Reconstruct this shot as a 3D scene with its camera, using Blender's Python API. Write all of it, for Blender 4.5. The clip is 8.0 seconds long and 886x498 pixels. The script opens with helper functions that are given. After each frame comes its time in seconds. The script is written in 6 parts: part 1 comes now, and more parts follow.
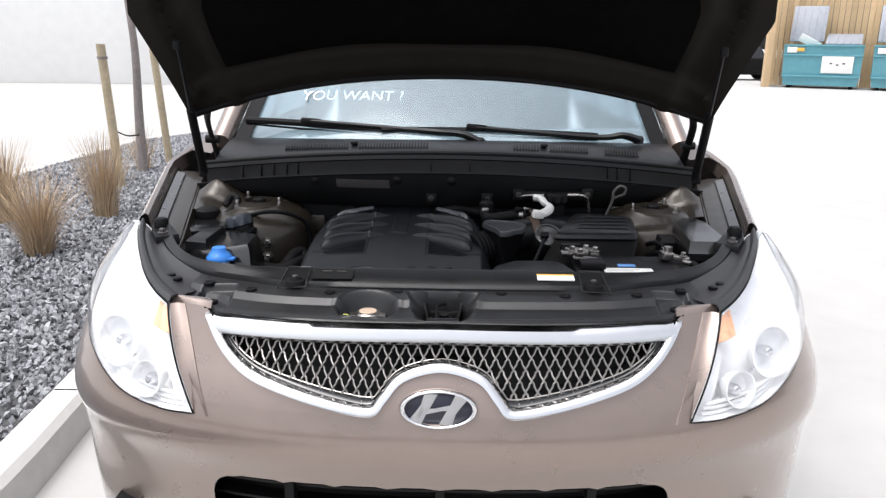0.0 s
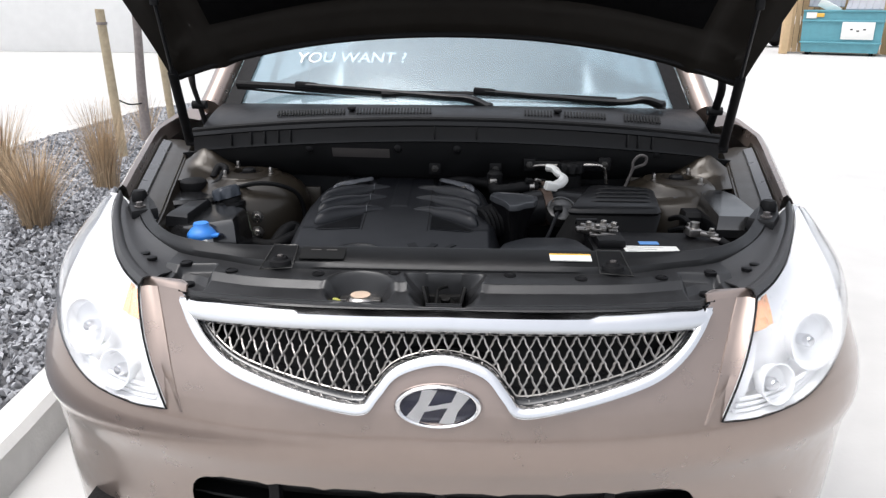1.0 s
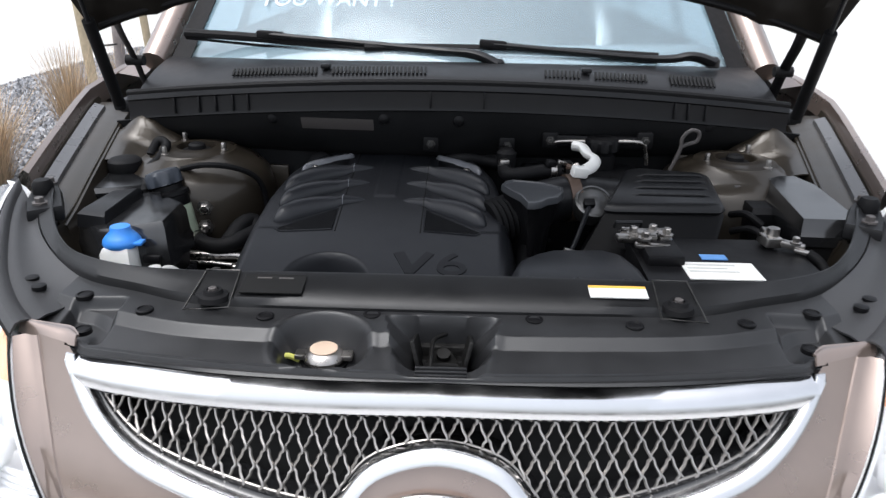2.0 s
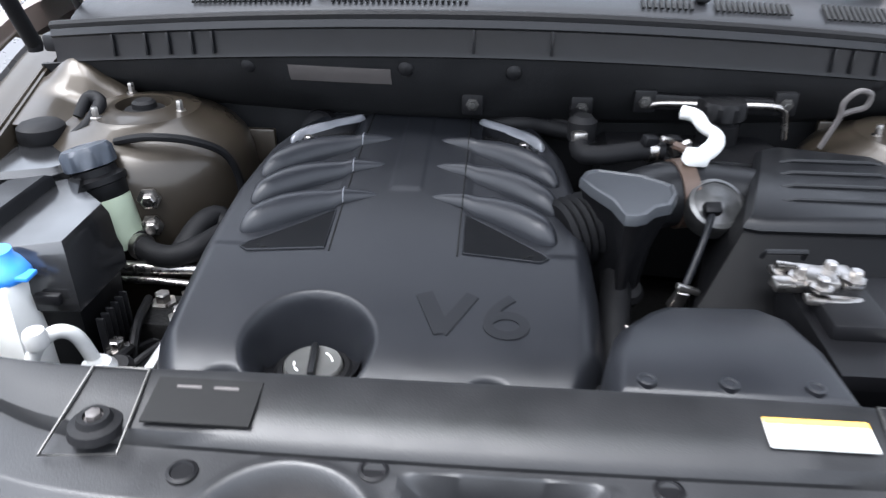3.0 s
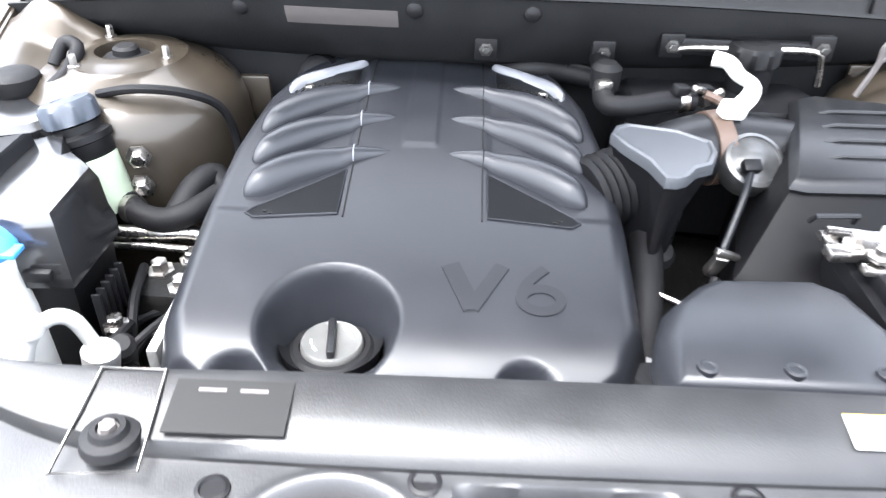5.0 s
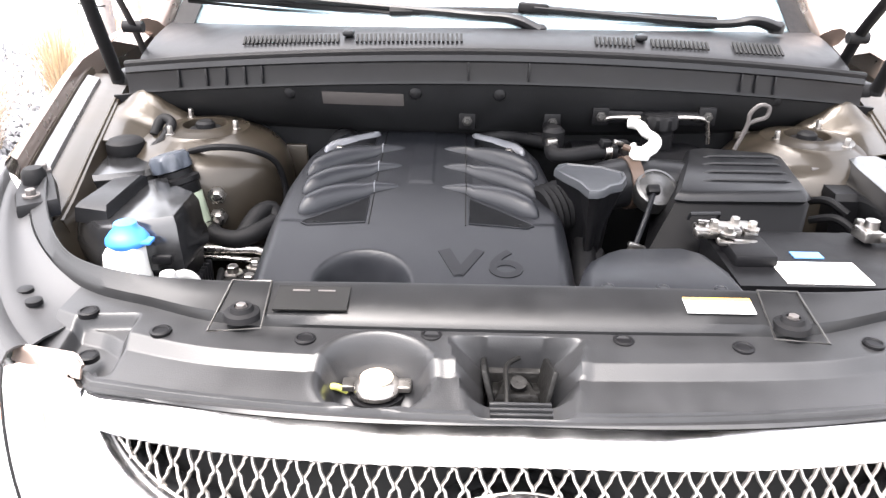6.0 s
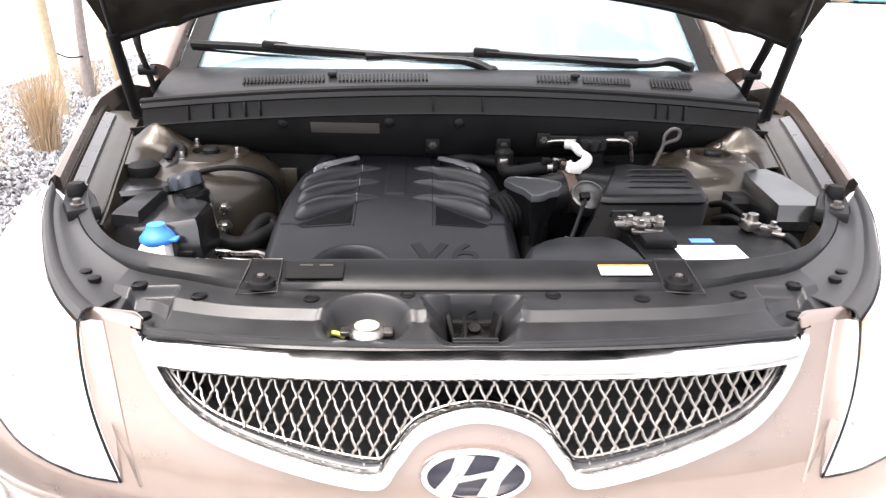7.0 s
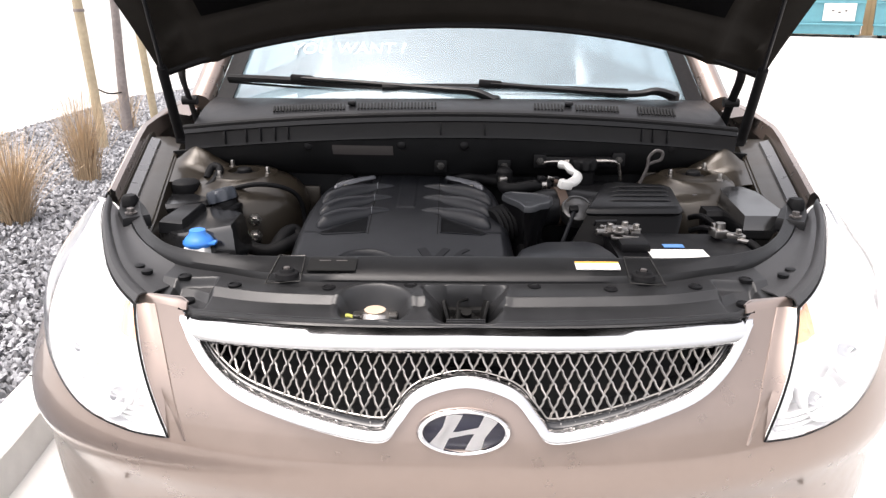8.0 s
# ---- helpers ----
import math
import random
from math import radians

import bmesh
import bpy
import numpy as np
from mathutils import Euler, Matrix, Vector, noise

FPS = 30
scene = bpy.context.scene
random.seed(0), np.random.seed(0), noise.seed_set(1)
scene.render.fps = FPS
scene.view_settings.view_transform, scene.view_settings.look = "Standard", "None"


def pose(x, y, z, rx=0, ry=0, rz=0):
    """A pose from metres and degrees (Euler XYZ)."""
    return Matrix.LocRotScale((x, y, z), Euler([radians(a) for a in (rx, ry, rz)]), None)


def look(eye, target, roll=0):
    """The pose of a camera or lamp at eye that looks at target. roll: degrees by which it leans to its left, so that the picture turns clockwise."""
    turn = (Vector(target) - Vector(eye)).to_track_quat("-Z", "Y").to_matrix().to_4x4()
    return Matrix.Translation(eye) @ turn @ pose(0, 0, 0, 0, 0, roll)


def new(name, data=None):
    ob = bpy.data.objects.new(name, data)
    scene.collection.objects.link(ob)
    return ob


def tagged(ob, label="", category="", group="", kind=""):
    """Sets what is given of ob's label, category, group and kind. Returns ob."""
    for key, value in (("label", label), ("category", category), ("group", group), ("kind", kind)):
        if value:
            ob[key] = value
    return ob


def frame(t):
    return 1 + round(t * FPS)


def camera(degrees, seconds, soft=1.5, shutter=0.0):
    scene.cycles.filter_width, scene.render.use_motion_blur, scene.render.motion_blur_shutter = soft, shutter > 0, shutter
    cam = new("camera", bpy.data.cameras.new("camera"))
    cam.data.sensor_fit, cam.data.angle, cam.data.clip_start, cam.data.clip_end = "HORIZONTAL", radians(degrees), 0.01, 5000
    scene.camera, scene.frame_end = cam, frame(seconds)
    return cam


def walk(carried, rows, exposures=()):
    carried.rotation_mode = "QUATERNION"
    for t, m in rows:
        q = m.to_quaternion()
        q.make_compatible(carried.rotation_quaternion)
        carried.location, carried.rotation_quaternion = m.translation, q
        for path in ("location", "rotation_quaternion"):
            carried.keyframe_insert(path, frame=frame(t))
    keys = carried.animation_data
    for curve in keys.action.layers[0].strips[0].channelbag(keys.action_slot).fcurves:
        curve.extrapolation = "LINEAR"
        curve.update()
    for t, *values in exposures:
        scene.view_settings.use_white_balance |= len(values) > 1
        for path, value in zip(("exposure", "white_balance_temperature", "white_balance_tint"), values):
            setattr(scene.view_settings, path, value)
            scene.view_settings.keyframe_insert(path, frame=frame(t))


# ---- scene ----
cam = camera(61.0, 8.0, soft=1.3, shutter=0.25)
PATH = [
    (0, (0.02, -1.303, 1.5), (-0.009, 0.625, 0.968), 0.7),
    (0.5, (0.037, -1.263, 1.486), (-0.002, 0.655, 0.921), 0.5),
    (1, (0.035, -1.141, 1.468), (-0.022, 0.763, 0.86), 0.5),
    (1.5, (0.015, -0.918, 1.478), (-0.024, 0.971, 0.822), 0.7),
    (1.7, (0.018, -0.84, 1.471), (-0.015, 1.036, 0.78), 0.6),
    (2.8, (0.023, -0.323, 1.425), (-0.1, 1.445, 0.498), 1.3),
    (3, (-0.019, -0.226, 1.411), (-0.134, 1.523, 0.448), 0.7),
    (3.5, (-0.093, -0.023, 1.397), (-0.185, 1.631, 0.276), 0.5),
    (4, (-0.125, 0.046, 1.39), (-0.183, 1.643, 0.186), 1.0),
    (4.5, (-0.123, 0.015, 1.396), (-0.162, 1.607, 0.185), 1.2),
    (5, (-0.078, -0.152, 1.412), (-0.12, 1.504, 0.292), 1.3),
    (5.2, (-0.056, -0.245, 1.42), (-0.118, 1.45, 0.361), 1.2),
    (6.3, (-0.092, -0.64, 1.454), (-0.084, 1.194, 0.657), 0.7),
    (6.5, (-0.104, -0.698, 1.461), (-0.069, 1.144, 0.683), 0.8),
    (7, (-0.073, -0.832, 1.469), (-0.019, 1.028, 0.737), 0.7),
    (7.5, (-0.038, -0.979, 1.483), (-0.018, 0.896, 0.787), 0.4),
    (8, (-0.03, -1.038, 1.481), (-0.043, 0.854, 0.834), 0.2),
]
EXPOSURES = [(0.0, 0.15, 6350, 11), (1.7, 0.15, 6250, 10), (2.8, 1.45, 6000, 10), (3.1, 2.0, 5950, 10), (3.5, 2.8, 5900, 10), (4.0, 3.3, 5800, 10), (4.8, 3.4, 6000, 10),
             (5.2, 3.25, 6300, 10), (6.3, 2.2, 6700, 14), (7.0, 1.5, 6750, 14), (7.5, 1.05, 6750, 14), (8.0, 0.75, 6750, 14)]
walk(cam, [(t, look(eye, target, roll)) for t, eye, target, roll in PATH], EXPOSURES)

# ---- world and light: bright overcast ----
world = bpy.data.worlds.new("overcast")
scene.world = world
world.use_nodes = True
wn = world.node_tree.nodes
sky = wn.new("ShaderNodeTexSky")
sky.sky_type, sky.sun_disc = "NISHITA", False
sky.sun_elevation, sky.sun_rotation = radians(74), radians(244)
sky.air_density, sky.dust_density, sky.ozone_density = 1.0, 6.0, 1.0
grey = wn.new("ShaderNodeHueSaturation")
grey.inputs["Saturation"].default_value, grey.inputs["Value"].default_value = 0.25, 1.7
world.node_tree.links.new(sky.outputs[0], grey.inputs["Color"])
world.node_tree.links.new(grey.outputs[0], wn["Background"].inputs[0])
wn["Background"].inputs[1].default_value = 0.15
sun = new("sun", bpy.data.lights.new("sun", "SUN"))
sun.data.energy, sun.data.angle, sun.data.color = 0.5, radians(45), (1.0, 0.96, 0.9)
sun.matrix_world = look((-2.5, -1.2, 10), (0, 0, 0))

# ---- materials ----
def mat(name, col, rough=0.5, metal=0.0, var=0.15, scale=40.0, bump=0.0, fine=400.0, coat=0.0, trans=0.0, ior=1.5, island=0.0, obj=0.0, spec=0.5):
    """Principled surface with two scales of colour and gloss variation and a fine relief."""
    m = bpy.data.materials.new(name)
    m.use_nodes = True
    n, l = m.node_tree.nodes, m.node_tree.links
    b = n["Principled BSDF"]
    b.inputs["Metallic"].default_value = metal
    b.inputs["Coat Weight"].default_value = coat
    b.inputs["Specular IOR Level"].default_value = spec
    b.inputs["Coat Roughness"].default_value = 0.06
    b.inputs["Transmission Weight"].default_value = trans
    b.inputs["IOR"].default_value = ior
    tc = n.new("ShaderNodeTexCoord")
    big, small = n.new("ShaderNodeTexNoise"), n.new("ShaderNodeTexNoise")
    big.inputs["Scale"].default_value, big.inputs["Detail"].default_value = scale * 0.15, 5
    small.inputs["Scale"].default_value, small.inputs["Detail"].default_value = scale, 4
    for t in (big, small):
        l.new(tc.outputs["Object"], t.inputs["Vector"])
    add = n.new("ShaderNodeMath")
    l.new(big.outputs["Fac"], add.inputs[0])
    l.new(small.outputs["Fac"], add.inputs[1])
    last = add.outputs[0]
    for weight, node, out in ((island, "ShaderNodeNewGeometry", "Random Per Island"), (obj, "ShaderNodeObjectInfo", "Random")):
        if weight:
            src = n.new(node)
            ma = n.new("ShaderNodeMath")
            ma.operation = "MULTIPLY_ADD"
            l.new(src.outputs[out], ma.inputs[0])
            ma.inputs[1].default_value = weight
            l.new(last, ma.inputs[2])
            last = ma.outputs[0]
    mr = n.new("ShaderNodeMapRange")
    mr.inputs["From Min"].default_value, mr.inputs["From Max"].default_value = 0.6, 1.4 + island + obj
    mr.inputs["To Min"].default_value, mr.inputs["To Max"].default_value = 1 - var, 1 + var
    l.new(last, mr.inputs["Value"])
    mix = n.new("ShaderNodeVectorMath")
    mix.operation = "SCALE"
    mix.inputs[0].default_value = col
    l.new(mr.outputs[0], mix.inputs["Scale"])
    l.new(mix.outputs[0], b.inputs["Base Color"])
    rr = n.new("ShaderNodeMapRange")
    rr.inputs["From Min"].default_value, rr.inputs["From Max"].default_value = 0.6, 1.4
    rr.inputs["To Min"].default_value, rr.inputs["To Max"].default_value = max(rough - 0.07, 0.01), min(rough + 0.1, 1)
    l.new(add.outputs[0], rr.inputs["Value"])
    l.new(rr.outputs[0], b.inputs["Roughness"])
    if bump:
        f = n.new("ShaderNodeTexNoise")
        f.inputs["Scale"].default_value, f.inputs["Detail"].default_value = fine, 3
        l.new(tc.outputs["Object"], f.inputs["Vector"])
        bp = n.new("ShaderNodeBump")
        bp.inputs["Strength"].default_value, bp.inputs["Distance"].default_value = bump, 0.004
        l.new(f.outputs["Fac"], bp.inputs["Height"])
        l.new(bp.outputs[0], b.inputs["Normal"])
    return m


PAINT = mat("taupe_metallic_paint", (0.30, 0.236, 0.204), 0.30, 0.72, 0.05, 30, coat=1.0)
# brown paint with the engine bay's shade put into its colour
SHADEDBAYPAINT = mat("shaded_bay_paint", (0.036, 0.029, 0.021), 0.33, 0.4, 0.18, 25, coat=0.3)
CHROME = mat("chrome", (0.80, 0.80, 0.81), 0.15, 1.0, 0.04, 30)
BADGE = mat("satin_chrome", (0.86, 0.86, 0.87), 0.38, 1.0, 0.04, 30)
MESHMETAL = mat("grille_mesh", (0.36, 0.34, 0.32), 0.3, 0.85, 0.12, 60)
BLACK = mat("black_plastic", (0.005, 0.005, 0.0058), 0.45, 0, 0.25, 30, bump=0.06, fine=900, spec=0.2)
SATIN = mat("satin_black_plastic", (0.0105, 0.0108, 0.012), 0.36, 0, 0.2, 25, bump=0.05, fine=900, spec=0.25)
COVER = mat("engine_cover_plastic", (0.0092, 0.0100, 0.0125), 0.40, 0, 0.14, 18, bump=0.08, fine=1200, spec=0.36)
RUBBER = mat("black_rubber", (0.0045, 0.0045, 0.0052), 0.6, 0, 0.3, 60, bump=0.1, spec=0.2)
FIREWALLM = mat("firewall_insulation", (0.009, 0.0094, 0.0104), 0.6, 0, 0.3, 20, bump=0.15, spec=0.3)
LIDGLOSS = mat("glossy_lid_plastic", (0.012, 0.0122, 0.013), 0.15, 0, 0.15, 25, spec=0.9)
DARK = mat("dark_engine_metal", (0.007, 0.0067, 0.0064), 0.5, 0.2, 0.5, 60, bump=0.3, fine=150, spec=0.25)
# black felt, darkened further for the shade under the hood
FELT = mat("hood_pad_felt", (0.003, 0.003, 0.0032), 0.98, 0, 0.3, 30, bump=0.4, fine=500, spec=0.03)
STEEL = mat("bright_steel", (0.42, 0.40, 0.38), 0.28, 1.0, 0.35, 90)
DULLSTEEL = mat("dull_steel", (0.10, 0.098, 0.095), 0.4, 0.9, 0.3, 90)
ALU = mat("cast_aluminium", (0.55, 0.55, 0.54), 0.48, 0.9, 0.25, 70, bump=0.3)
WHITEPL = mat("white_plastic", (0.78, 0.78, 0.75), 0.4, 0, 0.08, 40)
CLOUDY = mat("cloudy_plastic", (0.34, 0.40, 0.30), 0.35, 0, 0.12, 30)
BLUE = mat("blue_cap_plastic", (0.05, 0.25, 0.75), 0.35, 0, 0.08, 40)
LABELW = mat("white_label", (0.80, 0.80, 0.77), 0.45, 0, 0.04, 40)
LABELY = mat("amber_label", (0.75, 0.45, 0.08), 0.45, 0, 0.05, 40)
LABELB = mat("blue_label", (0.12, 0.3, 0.65), 0.45, 0, 0.05, 40)
LABELG = mat("grey_label", (0.075, 0.068, 0.066), 0.5, 0, 0.1, 60)
INK = mat("print_ink", (0.01, 0.01, 0.01), 0.6, spec=0.15)
SHROUD = mat("satin_shroud_plastic", (0.017, 0.0173, 0.0185), 0.38, 0, 0.35, 25, bump=0.08, fine=600, spec=0.48)
CROSSBAR = mat("crossbar_plastic", (0.0095, 0.0097, 0.0105), 0.36, 0, 0.3, 25, bump=0.08, fine=600, spec=0.34)
EXTENSION = mat("grey_panel_plastic", (0.034, 0.034, 0.036), 0.45, 0, 0.2, 25, bump=0.08, fine=600)
# black plastic with the box's side shade put into its colour
SHADEDAIRBOX = mat("shaded_air_box_plastic", (0.0032, 0.0032, 0.0036), 0.45, 0, 0.25, 30, bump=0.06, fine=900, spec=0.1)
# dark strip coloured grey in place of the sky it reflects
STRIPLIT = mat("sky_lit_strip_plastic", (0.085, 0.085, 0.088), 0.3, 0, 0.15, 30)
CAPGREY = mat("grey_cap_plastic", (0.10, 0.10, 0.097), 0.4, 0.3, 0.2, 60)
COPPER = mat("brown_rubber_strap", (0.09, 0.06, 0.045), 0.5, 0.2, 0.15, 60)
LENS = mat("clear_lens", (0.97, 0.98, 1.0), 0.03, 0, 0.01, 20, trans=1.0, ior=1.4)
# mostly diffuse white stands in for chrome mirroring the bright sky
REFLECT = mat("sky_white_reflector", (0.94, 0.94, 0.94), 0.30, 0.1, 0.05, 40)
AMBER = mat("amber_reflector", (0.92, 0.48, 0.27), 0.3, 0.1, 0.08, 40)
# pale blue, slightly diffuse body imitates sky glare on the glass
GLASS = mat("windscreen_glass", (0.66, 0.82, 0.90), 0.02, 0, 0.03, 10, trans=0.90, ior=1.6)
DASH = mat("dash_vinyl", (0.22, 0.22, 0.22), 0.6, 0, 0.1, 30, bump=0.1)
TYRE = mat("tyre_rubber", (0.02, 0.02, 0.02), 0.8, 0, 0.2, 40)
CHALK = mat("white_window_paint", (0.85, 0.83, 0.85), 0.8, 0, 0.15, 60)
CONCRETE = mat("pale_concrete", (0.46, 0.452, 0.44), 0.85, 0, 0.08, 4, bump=0.3, fine=60)
KERBM = mat("kerb_concrete", (0.60, 0.59, 0.57), 0.85, 0, 0.1, 12, bump=0.3, fine=80)
SOIL = mat("gravel_bed_soil", (0.10, 0.10, 0.105), 0.9, 0, 0.4, 60, bump=0.6, fine=80)
STONE = mat("grey_gravel", (0.27, 0.275, 0.29), 0.65, 0, 0.75, 60, island=2.0)
STRAW = mat("dry_grass_blades", (0.48, 0.36, 0.235), 0.7, 0, 0.5, 12, island=2.0)
BARK = mat("grey_bark", (0.24, 0.21, 0.20), 0.85, 0, 0.3, 30, bump=0.6, fine=120)
STAKEWOOD = mat("weathered_stake_wood", (0.42, 0.35, 0.24), 0.8, 0, 0.25, 25, bump=0.4, fine=120)
FENCEWOOD = mat("cedar_fence_wood", (0.60, 0.43, 0.25), 0.7, 0, 0.3, 6, bump=0.2, fine=60, obj=1.2)
TEAL = mat("teal_painted_steel", (0.12, 0.33, 0.39), 0.45, 0.1, 0.12, 6, bump=0.1, fine=40)
LIDPL = mat("grey_lid_plastic", (0.30, 0.32, 0.36), 0.5, 0, 0.12, 8)
STUCCO = mat("white_stucco", (0.80, 0.80, 0.79), 0.9, 0, 0.05, 3, bump=0.2, fine=60)

# ---- mesh helpers ----
def part(name, bm, material, parent=None, label="", smooth=True):
    """Links a bmesh as one mesh object under a thing or a part."""
    bmesh.ops.recalc_face_normals(bm, faces=bm.faces)
    me = bpy.data.meshes.new(name)
    bm.to_mesh(me)
    bm.free()
    for m in (material if isinstance(material, tuple) else (material,)):
        me.materials.append(m)
    if smooth:
        for p in me.polygons:
            p.use_smooth = True
        me.set_sharp_from_angle(angle=radians(38))
    ob = new(name, me)
    if parent:
        ob.parent = parent
    if label:
        tagged(ob, label)
    return ob


def empty(name, label, category, group="", at=(0, 0, 0)):
    ob = new(name)
    ob.location = at
    ob.empty_display_size = 0.1
    return tagged(ob, label, category, group)


def grid(fn, us, vs, thick=0.0, skip=None):
    """A sheet of quads through fn(u, v); thick makes a solid of it."""
    bm = bmesh.new()
    vv = [[bm.verts.new(fn(u, v)) for v in vs] for u in us]
    for i in range(len(us) - 1):
        for j in range(len(vs) - 1):
            if skip and skip((us[i] + us[i + 1]) / 2, (vs[j] + vs[j + 1]) / 2):
                continue
            bm.faces.new((vv[i][j], vv[i + 1][j], vv[i + 1][j + 1], vv[i][j + 1]))
    loose = [v for v in bm.verts if not v.link_faces]
    bmesh.ops.delete(bm, geom=loose, context="VERTS")
    bmesh.ops.remove_doubles(bm, verts=bm.verts, dist=1e-5)
    if thick:
        bmesh.ops.recalc_face_normals(bm, faces=bm.faces)
        bmesh.ops.solidify(bm, geom=bm.faces[:], thickness=thick)
    return bm


def lin(a, b, n):
    return [a + (b - a) * i / (n - 1) for i in range(n)]


def curve_at(pts, t):
    """Catmull-Rom through pts, t from 0 to 1."""
    n = len(pts) - 1
    i = min(int(t * n), n - 1)
    f = t * n - i
    p = [Vector(pts[max(0, min(n, i + k))]) for k in (-1, 0, 1, 2)]
    return 0.5 * (2 * p[1] + (p[2] - p[0]) * f + (2 * p[0] - 5 * p[1] + 4 * p[2] - p[3]) * f * f + (3 * p[1] - p[0] - 3 * p[2] + p[3]) * f ** 3)


def tube(bm, pts, r, seg=10, closed=False, steps=0, flat=1.0):
    """Adds a round bar along pts to bm; r a number or a function of 0..1."""
    if steps:
        pts = [curve_at(pts, t) for t in lin(0, 1, steps)]
    pts = [Vector(p) for p in pts]
    n = len(pts)
    rings, side = [], None
    for i, p in enumerate(pts):
        a, b = (pts[(i + 1) % n], pts[i - 1]) if closed else (pts[min(i + 1, n - 1)], pts[max(i - 1, 0)])
        d = (a - b).normalized()
        if side is None:
            side = d.cross(Vector((0.31, 0.22, 0.92))).normalized()
        side = (side - d * side.dot(d)).normalized()
        up = d.cross(side)
        rr = r(i / (n - 1)) if callable(r) else r
        rings.append([bm.verts.new(p + rr * (math.cos(2 * math.pi * k / seg) * side + flat * math.sin(2 * math.pi * k / seg) * up)) for k in range(seg)])
    for i in range(n if closed else n - 1):
        a, b = rings[i], rings[(i + 1) % n]
        for k in range(seg):
            bm.faces.new((a[k], a[(k + 1) % seg], b[(k + 1) % seg], b[k]))
    if not closed:
        bm.faces.new(rings[0][::-1])
        bm.faces.new(rings[-1])
    return bm


def bar(pts, r, **k):
    return tube(bmesh.new(), pts, r, **k)


def lathe(profile, seg=28, at=(0, 0, 0), tilt=None, bm=None):
    """Turns (radius, height) pairs about z; tilt is an Euler in degrees."""
    bm = bm or bmesh.new()
    m = pose(*at, *(tilt or (0, 0, 0)))
    rings = []
    for r, z in profile:
        if r < 1e-6:
            rings.append([bm.verts.new(m @ Vector((0, 0, z)))])
        else:
            rings.append([bm.verts.new(m @ Vector((r * math.cos(2 * math.pi * k / seg), r * math.sin(2 * math.pi * k / seg), z))) for k in range(seg)])
    for a, b in zip(rings, rings[1:]):
        for k in range(seg):
            q = [a[k % len(a)], a[(k + 1) % len(a)], b[(k + 1) % len(b)], b[k % len(b)]]
            q = list(dict.fromkeys(q))
            if len(q) > 2:
                bm.faces.new(q)
    for ring in (rings[0], rings[-1]):
        if len(ring) > 2:
            bm.faces.new(ring)
    return bm


def knurled(r, h, n, at, tilt=(0, 0, 0)):
    """A screw cap with n grip flutes round its rim."""
    bm = bmesh.new()
    m = pose(*at, *tilt)
    seg = n * 6
    prof = [(0.96, 0.0, 0), (1.0, 0.08, 1), (1.0, 0.72, 1), (0.86, 0.93, 0), (0.45, 1.0, 0), (0.40, 0.95, 0)]
    rings = []
    for f, z, flute in prof:
        rings.append([bm.verts.new(m @ Vector((q * math.cos(a), q * math.sin(a), z * h))) for a, q in ((2 * math.pi * k / seg, r * f * (1 - 0.07 * flute * (k % 6 in (2, 3, 4)))) for k in range(seg))])
    for a, b in zip(rings, rings[1:]):
        for k in range(seg):
            bm.faces.new((a[k], a[(k + 1) % seg], b[(k + 1) % seg], b[k]))
    bm.faces.new(rings[0][::-1])
    bm.faces.new(rings[-1])
    return bm


def box(at, size, bevel=0.004, tilt=(0, 0, 0), bm=None, seg=2):
    """A rounded block about its middle."""
    b = bmesh.new()
    bmesh.ops.create_cube(b, size=1, matrix=Matrix.Diagonal((*size, 1)))
    if bevel:
        bmesh.ops.bevel(b, geom=b.edges[:], offset=min(bevel, min(size) * 0.45), segments=seg, profile=0.5, affect="EDGES")
    bmesh.ops.transform(b, matrix=pose(*at, *tilt), verts=b.verts)
    if bm is None:
        return b
    return join(bm, b)


def join(bm, b):
    me = bpy.data.meshes.new("tmp")
    b.to_mesh(me)
    b.free()
    bm.from_mesh(me)
    bpy.data.meshes.remove(me)
    return bm


def slab(outline, levels, bevel=0.006, seg=2):
    """A closed solid from a plan outline; levels: (z, outward offset) or (z, offset, dx, dy) from bottom to top."""
    bm = bmesh.new()
    n = len(outline)
    c = sum((Vector(p) for p in outline), Vector((0, 0))) / n
    rings = []
    for lv in levels:
        z, off = lv[0], lv[1]
        dx, dy = (lv[2], lv[3]) if len(lv) > 2 else (0, 0)
        rings.append([bm.verts.new((p[0] + dx + (p[0] - c.x) / (Vector(p) - c).length * off, p[1] + dy + (p[1] - c.y) / (Vector(p) - c).length * off, z)) for p in outline])
    for a, b in zip(rings, rings[1:]):
        for k in range(n):
            bm.faces.new((a[k], a[(k + 1) % n], b[(k + 1) % n], b[k]))
    bm.faces.new(rings[0][::-1])
    top = bm.faces.new(rings[-1])
    if bevel:
        edges = {e for f in bm.faces for e in f.edges if e.calc_face_angle(0) > 0.5}
        bmesh.ops.bevel(bm, geom=list(edges), offset=bevel, segments=seg, profile=0.5, affect="EDGES")
    return bm


def bolt(at, r=0.008, h=0.012, tilt=None, bm=None):
    return lathe([(0, 0), (r * 1.7, 0), (r * 1.7, h * 0.25), (r, h * 0.3), (r, h * 0.9), (r * 0.8, h), (0, h)], 6, at, tilt, bm)


def mirrored(bm):
    """A copy of bm on the other side of the car's middle plane."""
    c = bm.copy()
    bmesh.ops.transform(c, matrix=Matrix.Diagonal((-1, 1, 1, 1)), verts=c.verts)
    bmesh.ops.reverse_faces(c, faces=c.faces)
    return c


